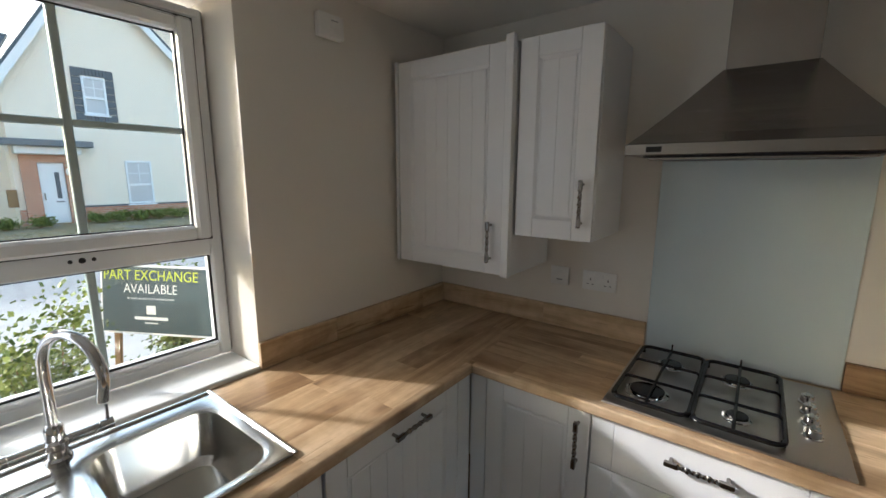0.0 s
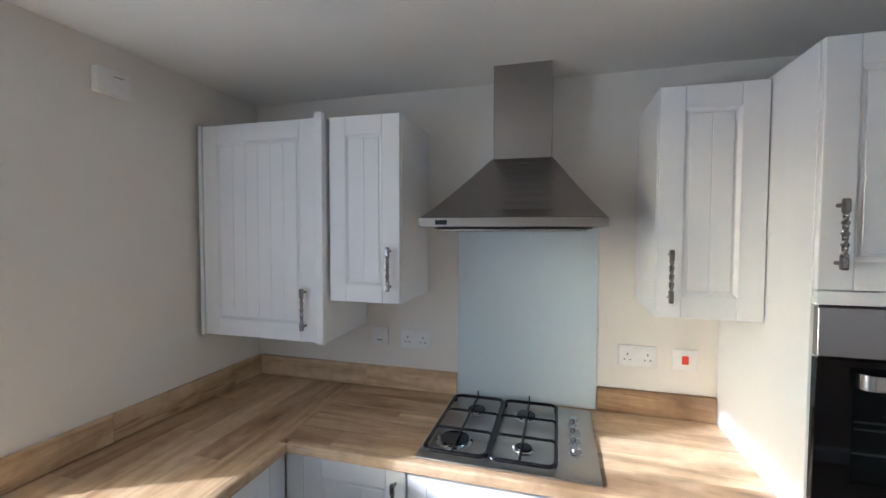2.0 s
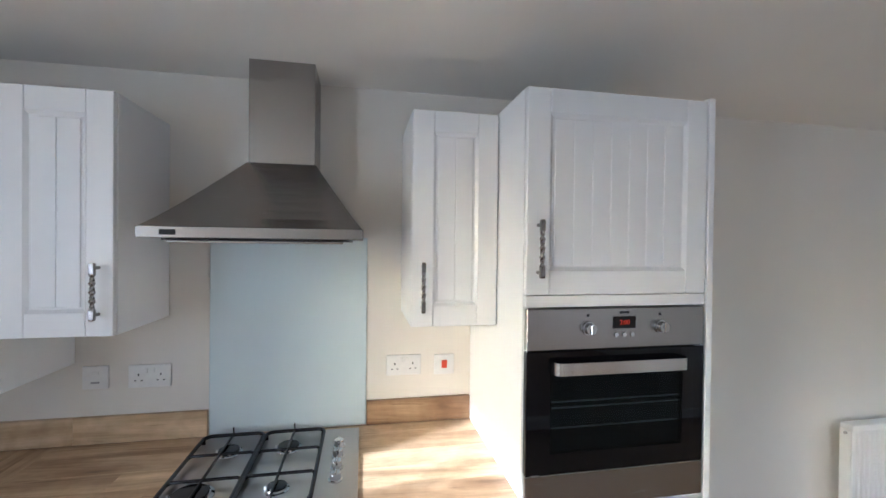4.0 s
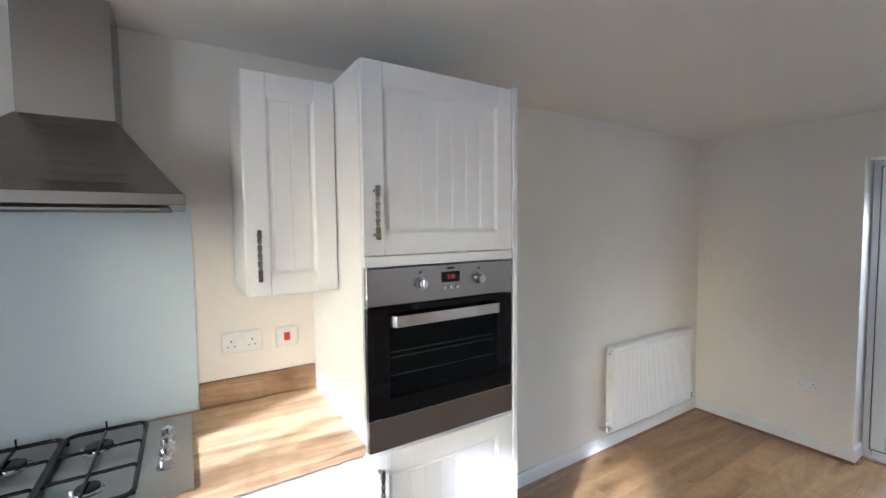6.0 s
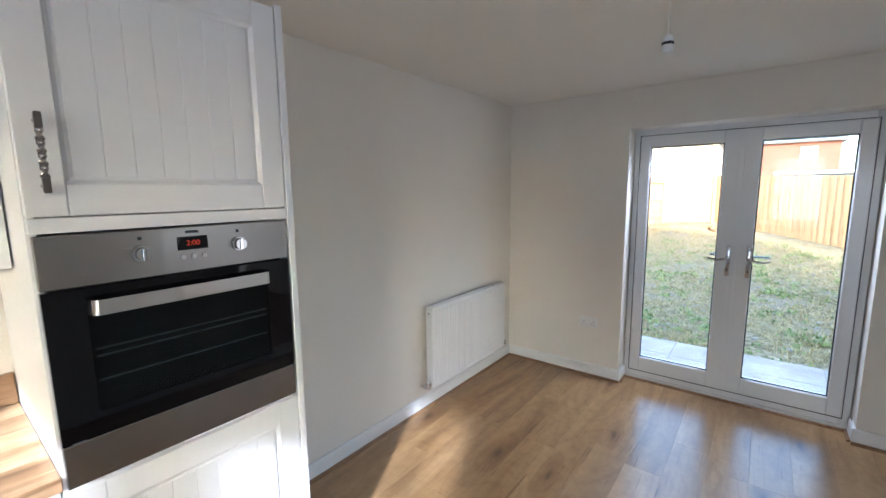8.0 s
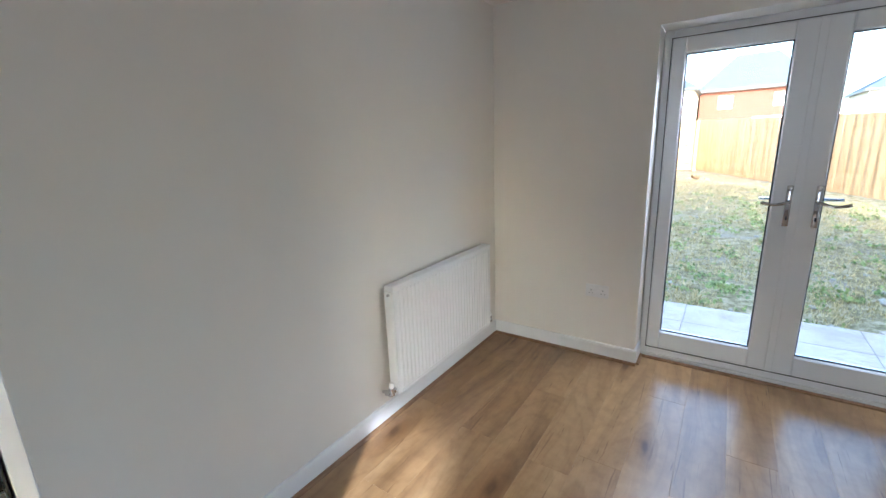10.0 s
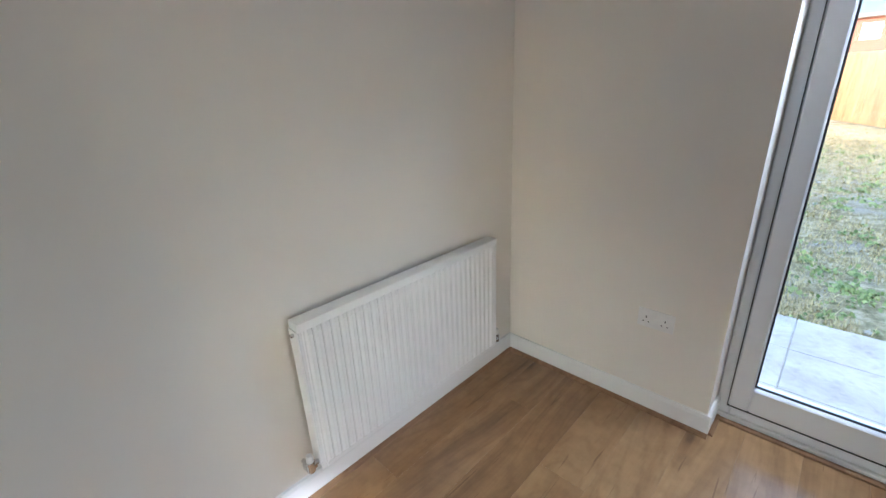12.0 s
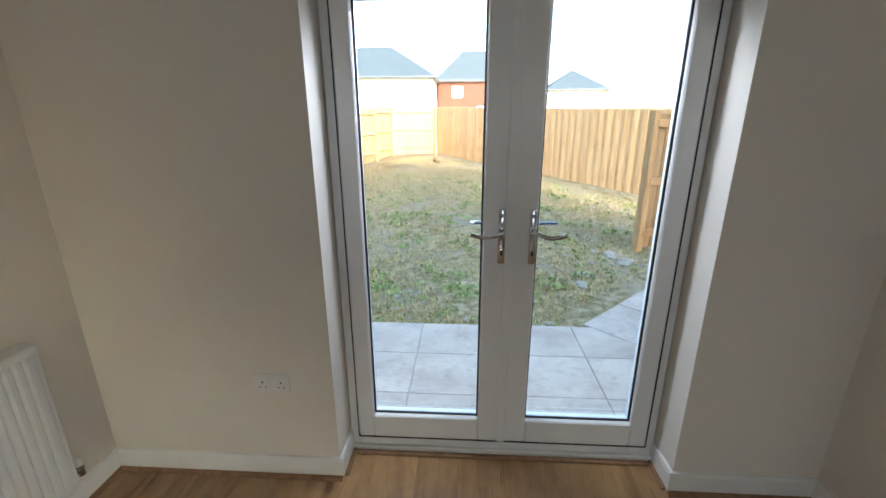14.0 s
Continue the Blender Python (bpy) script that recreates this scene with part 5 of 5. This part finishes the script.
# the neighbour's roof that shows behind the gable
nb = thing("house", "neighbouring house with a dark slate roof behind the cream one", "house", pose(-23.07, 7.38, 0.25, 0, 0, 128))
part("wall", box(-1.3, 8.0, -3.7, 0.8, -0.7, 5.75), M_RENDER, nb)
bm = bmesh.new()
q = [[bm.verts.new((x, y, z)) for y, z in ((-4.1, 5.5), (0, 9.0), (1.1, 8.1), (1.1, 7.9), (0, 8.8), (-4.1, 5.35))] for x in (-1.6, 8.3)]
for i in range(6):
    bm.faces.new((q[0][i], q[0][(i + 1) % 6], q[1][(i + 1) % 6], q[1][i]))
bm.faces.new(list(reversed(q[0])))
bm.faces.new(q[1])
rf = part("roof", bm, M_SLATE, nb)
bm = bmesh.new()
bm.faces.new([bm.verts.new((8.0, y, z)) for y, z in ((-3.7, 5.6), (0.8, 5.6), (0.8, 8.1), (0, 8.75))])
bm.faces.new([bm.verts.new((-1.3, y, z)) for y, z in ((-3.7, 5.6), (0, 8.75), (0.8, 8.1), (0.8, 5.6))])
part("gable_wall", bm, M_RENDER, nb)
for k in range(14):
    u = (k + 0.5) / 14
    t = part("tile_course", box(-1.6, 8.3, -0.03, 0.03, -0.012, 0.02), M_SOILPIPE, rf)
    t.matrix_basis = pose(0, -4.1 * (1 - u), 5.5 + 3.5 * u + 0.01, 40.5)

# board on a stake among the shrubs outside the kitchen window
sign = thing("sign_board", "dark teal printed sign board with lime and white lettering", "sign", pose(-1.79, -1.175, 0.638, -6.7, 0.4, 30.4) @ Matrix.Scale(0.95, 4))
SWD, SHT = 0.80, 0.455
part("backing", box(0, SWD, 0.0, 0.008, 0, SHT, bevel=0.001), M_WHITEP, sign)
part("print", box(0.014, SWD, -0.0015, -0.0003, 0.014, SHT - 0.014), M_SIGN, sign)
digits("PART EXCHANGE", 0.36, -0.003, 0.385, 0.084, M_LIME, sign, "lettering", tall=1.12)
digits("AVAILABLE", 0.36, -0.003, 0.298, 0.078, M_WHITEP, sign, "lettering", tall=1.12)
digits("SEE SALES ADVISER FOR FURTHER DETAILS", 0.36, -0.003, 0.235, 0.0175, M_WHITEP, sign, "lettering")
part("logo_block", box(0.33, 0.395, -0.0027, -0.0016, 0.135, 0.192), M_WHITEP, sign)
part("logo_bar", box(0.245, 0.48, -0.0027, -0.0016, 0.098, 0.119), M_WHITEP, sign)
part("logo_bar", box(0.315, 0.41, -0.0027, -0.0016, 0.074, 0.082), M_WHITEP, sign)
for x in (0.1, 0.66):
    part("stake", box(x - 0.02, x + 0.02, 0.009, 0.035, -0.9, 0.4, bevel=0.002), M_FENCEDARK, sign)


# ---- plants ----
def leaves(bm, n, spread, size, rng):
    """Many small leaf blades round the points given by spread(rng)."""
    for _ in range(n):
        c = spread(rng)
        s = size * rng.uniform(0.6, 1.4)
        a = Vector((rng.gauss(0, 1), rng.gauss(0, 1), rng.gauss(0, 0.8))).normalized()
        b = a.orthogonal().normalized() * s * 0.42
        t = a * s
        v = [bm.verts.new(c), bm.verts.new(c + t * 0.5 + b), bm.verts.new(c + t), bm.verts.new(c + t * 0.5 - b)]
        bm.faces.new(v)
    return bm


def bush(name, x, y, z, r, h, n, size, m, label, seed):
    rng = random.Random(seed)
    t = thing(name, label, "shrub", pose(x, y, z))
    bm = bmesh.new()
    tips = []
    for k in range(9):
        a, rr = rng.uniform(0, 6.28), r * rng.uniform(0.2, 0.85)
        tip = Vector((rr * math.cos(a), rr * math.sin(a), h * rng.uniform(0.6, 1.0)))
        tips.append(tip)
        tube(bm, [(0, 0, -0.02), tip * 0.5 + Vector((0, 0, 0.05)), tip], 0.006, 5, [0.009, 0.006, 0.002])
    part("stem", bm, M_FENCEDARK, t)

    def spread(g):
        q = tips[g.randrange(len(tips))] * g.uniform(0.35, 1.08)
        return q + Vector((g.gauss(0, r * 0.2), g.gauss(0, r * 0.2), g.gauss(0, h * 0.1)))
    part("foliage", leaves(bmesh.new(), n, spread, size, rng), m, t)


for k, (x, y, r, h) in enumerate(((-1.45, -1.5, 0.33, 1.05), (-1.0, -1.2, 0.24, 0.72), (-0.75, -0.85, 0.24, 0.7), (-1.45, -2.05, 0.35, 1.0), (-1.4, 0.1, 0.3, 0.9), (-1.9, -0.7, 0.3, 0.95))):
    bush("shrub", x, y, -0.18, r, h, 4600, 0.031, M_HEDGE, "green leafy shrub outside the kitchen window", 20 + k)
for k in range(8):
    bush("shrub", FXH + 0.9, 3.8 + FYH + 0.6 * k, -0.12, 0.45, 0.36, 700, 0.07, M_HEDGE, "low green shrub along the house opposite", 60 + k)
for k in range(5):
    bush("shrub", FXH + 1.2, 2.2 + FYH - 0.8 * k, -0.12, 0.45, 0.34, 600, 0.07, M_HEDGE, "low green shrub along the house opposite", 80 + k)


def inside_lawn(x, y):
    if x < 7.08:
        return False
    if y > 4.9 - (x - 10.5) * 0.46 or y > 4.5:
        return False
    if x > 9.5 and y < -5.0 + (x - 12.6) * 0.62 + 0.1:
        return False
    return not (y < -2.35 and (x - 7.0) < (-2.35 - y) * 1.02 + 0.35)


rng = random.Random(11)
verts, faces = [], []
count = 0
while count < 30000:
    x = 7.05 + 13 * rng.random() ** 1.7
    y = rng.uniform(-7.5, 5.0)
    if not inside_lawn(x, y) or noise.noise((x * 0.9, y * 0.9, 0)) < -0.28 + rng.uniform(-0.2, 0.1):
        continue
    count += 1
    z = gz(x, y)
    for _ in range(3):
        a, h, w = rng.uniform(0, 6.28), rng.uniform(0.018, 0.055), rng.uniform(0.0025, 0.006)
        bx_, by_ = x + rng.gauss(0, 0.02), y + rng.gauss(0, 0.02)
        lean = rng.uniform(0.3, 1.3) * h
        i = len(verts)
        verts += [(bx_ - w * math.sin(a), by_ + w * math.cos(a), z - 0.004), (bx_ + w * math.sin(a), by_ - w * math.cos(a), z - 0.004), (bx_ + lean * math.cos(a), by_ + lean * math.sin(a), z + h)]
        faces.append((i, i + 1, i + 2))
me = bpy.data.meshes.new("grass")
me.from_pydata(verts, [], faces)
me.materials.append(M_GRASS)
tagged(new("grass", me), "sparse dry grass blades over the garden soil", "grass", kind="stuff")

bm = bmesh.new()
for _ in range(1500):
    x, y = 7.05 + 9 * rng.random() ** 2, rng.uniform(-5.5, 4.0)
    if not inside_lawn(x, y):
        continue
    z = gz(x, y)
    big = noise.noise((x * 1.3, y * 1.3, 4.0)) > 0.1
    sp = 0.045 if big else 0.02
    leaves(bm, 18 if big else 6, lambda g: Vector((x + g.gauss(0, sp), y + g.gauss(0, sp), z + 0.006 + abs(g.gauss(0, sp * 0.6)))), 0.042 if big else 0.034, rng)
tagged(part("weeds", bm, M_WEED), "small green broad-leaved weeds in the lawn", "weeds", kind="stuff")
bm = bmesh.new()
for _ in range(170):
    x, y = 7.1 + 9 * rng.random() ** 1.6, rng.uniform(-5.5, 4.0)
    if not inside_lawn(x, y):
        continue
    r = rng.uniform(0.012, 0.045)
    bmesh.ops.create_icosphere(bm, subdivisions=1, radius=r, matrix=Matrix.Translation((x, y, gz(x, y) + r * 0.15)) @ Matrix.Diagonal((1.3, rng.uniform(0.7, 1.2), 0.55, 1)))
for _ in range(16):
    x, y = rng.uniform(8.0, 9.4), rng.uniform(-3.6, -2.5)
    if (x - 7.0) < (-2.35 - y) * 1.02 + 0.5:
        continue
    r = rng.uniform(0.03, 0.09)
    bmesh.ops.create_icosphere(bm, subdivisions=1, radius=r, matrix=Matrix.Translation((x, y, gz(x, y) + r * 0.1)) @ Matrix.Diagonal((1.5, rng.uniform(0.7, 1.3), 0.35, 1)))
tagged(part("stones", bm, M_STONE), "pale stones and rubble lying in the soil", "stones", kind="stuff")
log = tagged(part("branch", tube(bmesh.new(), [(18.3, -0.6, gz(18.3, 0) + 0.05), (18.1, -0.45, gz(18, 0) + 0.12), (17.9, -0.5, gz(18, 0) + 0.2)], 0.05, 8), M_FENCEDARK), "short dark branch lying on the lawn", "branch")

# ---- worktop staves ----
rng = random.Random(3)


def staves(axis, a0, a1, b0, b1, holes, m, width=0.112):
    """Rows of staves; axis is the grain's direction, a along it and b across. Staves over a hole are left out or cut."""
    rows = max(1, round((b1 - b0) / width))
    wd = (b1 - b0) / rows
    for r in range(rows):
        p, q = b0 + r * wd, b0 + (r + 1) * wd
        spans = [(a0, a1)]
        for (h0, h1, g0, g1) in holes:
            if q > g0 + 0.001 and p < g1 - 0.001:
                new_spans = []
                for s0, s1 in spans:
                    if h0 > s0:
                        new_spans.append((s0, min(h0, s1)))
                    if h1 < s1:
                        new_spans.append((max(h1, s0), s1))
                spans = [s for s in new_spans if s[1] - s[0] > 0.004]
        for s0, s1 in spans:
            s = s0
            first = True
            while s < s1 - 0.002:
                ln = rng.uniform(0.42, 1.0) * (rng.uniform(0.3, 0.9) if first else 1)
                first = False
                e = s1 if s + ln > s1 - 0.12 else s + ln
                g = 0.0003
                args = (s + g, e - g, p + g, q - g) if axis == 0 else (p + g, q - g, s + g, e - g)
                part("stave", box(*args, TOP - 0.0028, TOP), m, worktop)
                s = e


F = DEP - 0.03
# the left run, with the sink cut out, and the back run
staves(1, SINK[3] - 0.012, -0.02, 0.02, F, [], M_STAVE_Y)
staves(1, SINK[2] + 0.012, SINK[3] - 0.012, 0.013, SINK[0] + 0.012, [], M_STAVE_Y, 0.2)
staves(1, SINK[2] + 0.012, SINK[3] - 0.012, SINK[1] - 0.012, F, [], M_STAVE_Y, 0.2)
staves(1, WY + 0.003, SINK[2] + 0.012, 0.02, F, [], M_STAVE_Y)
staves(0, F, 2.126, -F, -0.02, [], M_STAVE_X)

# ---- floor planks ----
rng = random.Random(8)
PLANKS = {}
W_ = 0.19
r, y = 0, 0.0
while y > WY + 0.001:
    y1 = max(y - W_, WY)
    x = 0.0
    ln = rng.uniform(0.3, 1.2)
    while x < LX + 0.165:
        e = min(x + ln, LX + 0.165) if DOOR[0] < (y + y1) / 2 < DOOR[1] else min(x + ln, LX)
        if e - x > 0.03:
            key = (round(e - x, 3), round(y - y1, 3))
            if key not in PLANKS:
                PLANKS[key] = mesh_of("plank", box(0, key[0], -key[1], 0, -0.0115, 0.0, bevel=0.0009), M_FLOOR)
            o = new("plank", PLANKS[key])
            o.parent = floor
            o.matrix_basis = pose(x, y, 0)
        x += ln
        ln = 1.285
        if e >= LX:
            break
    y = y1
    r += 1
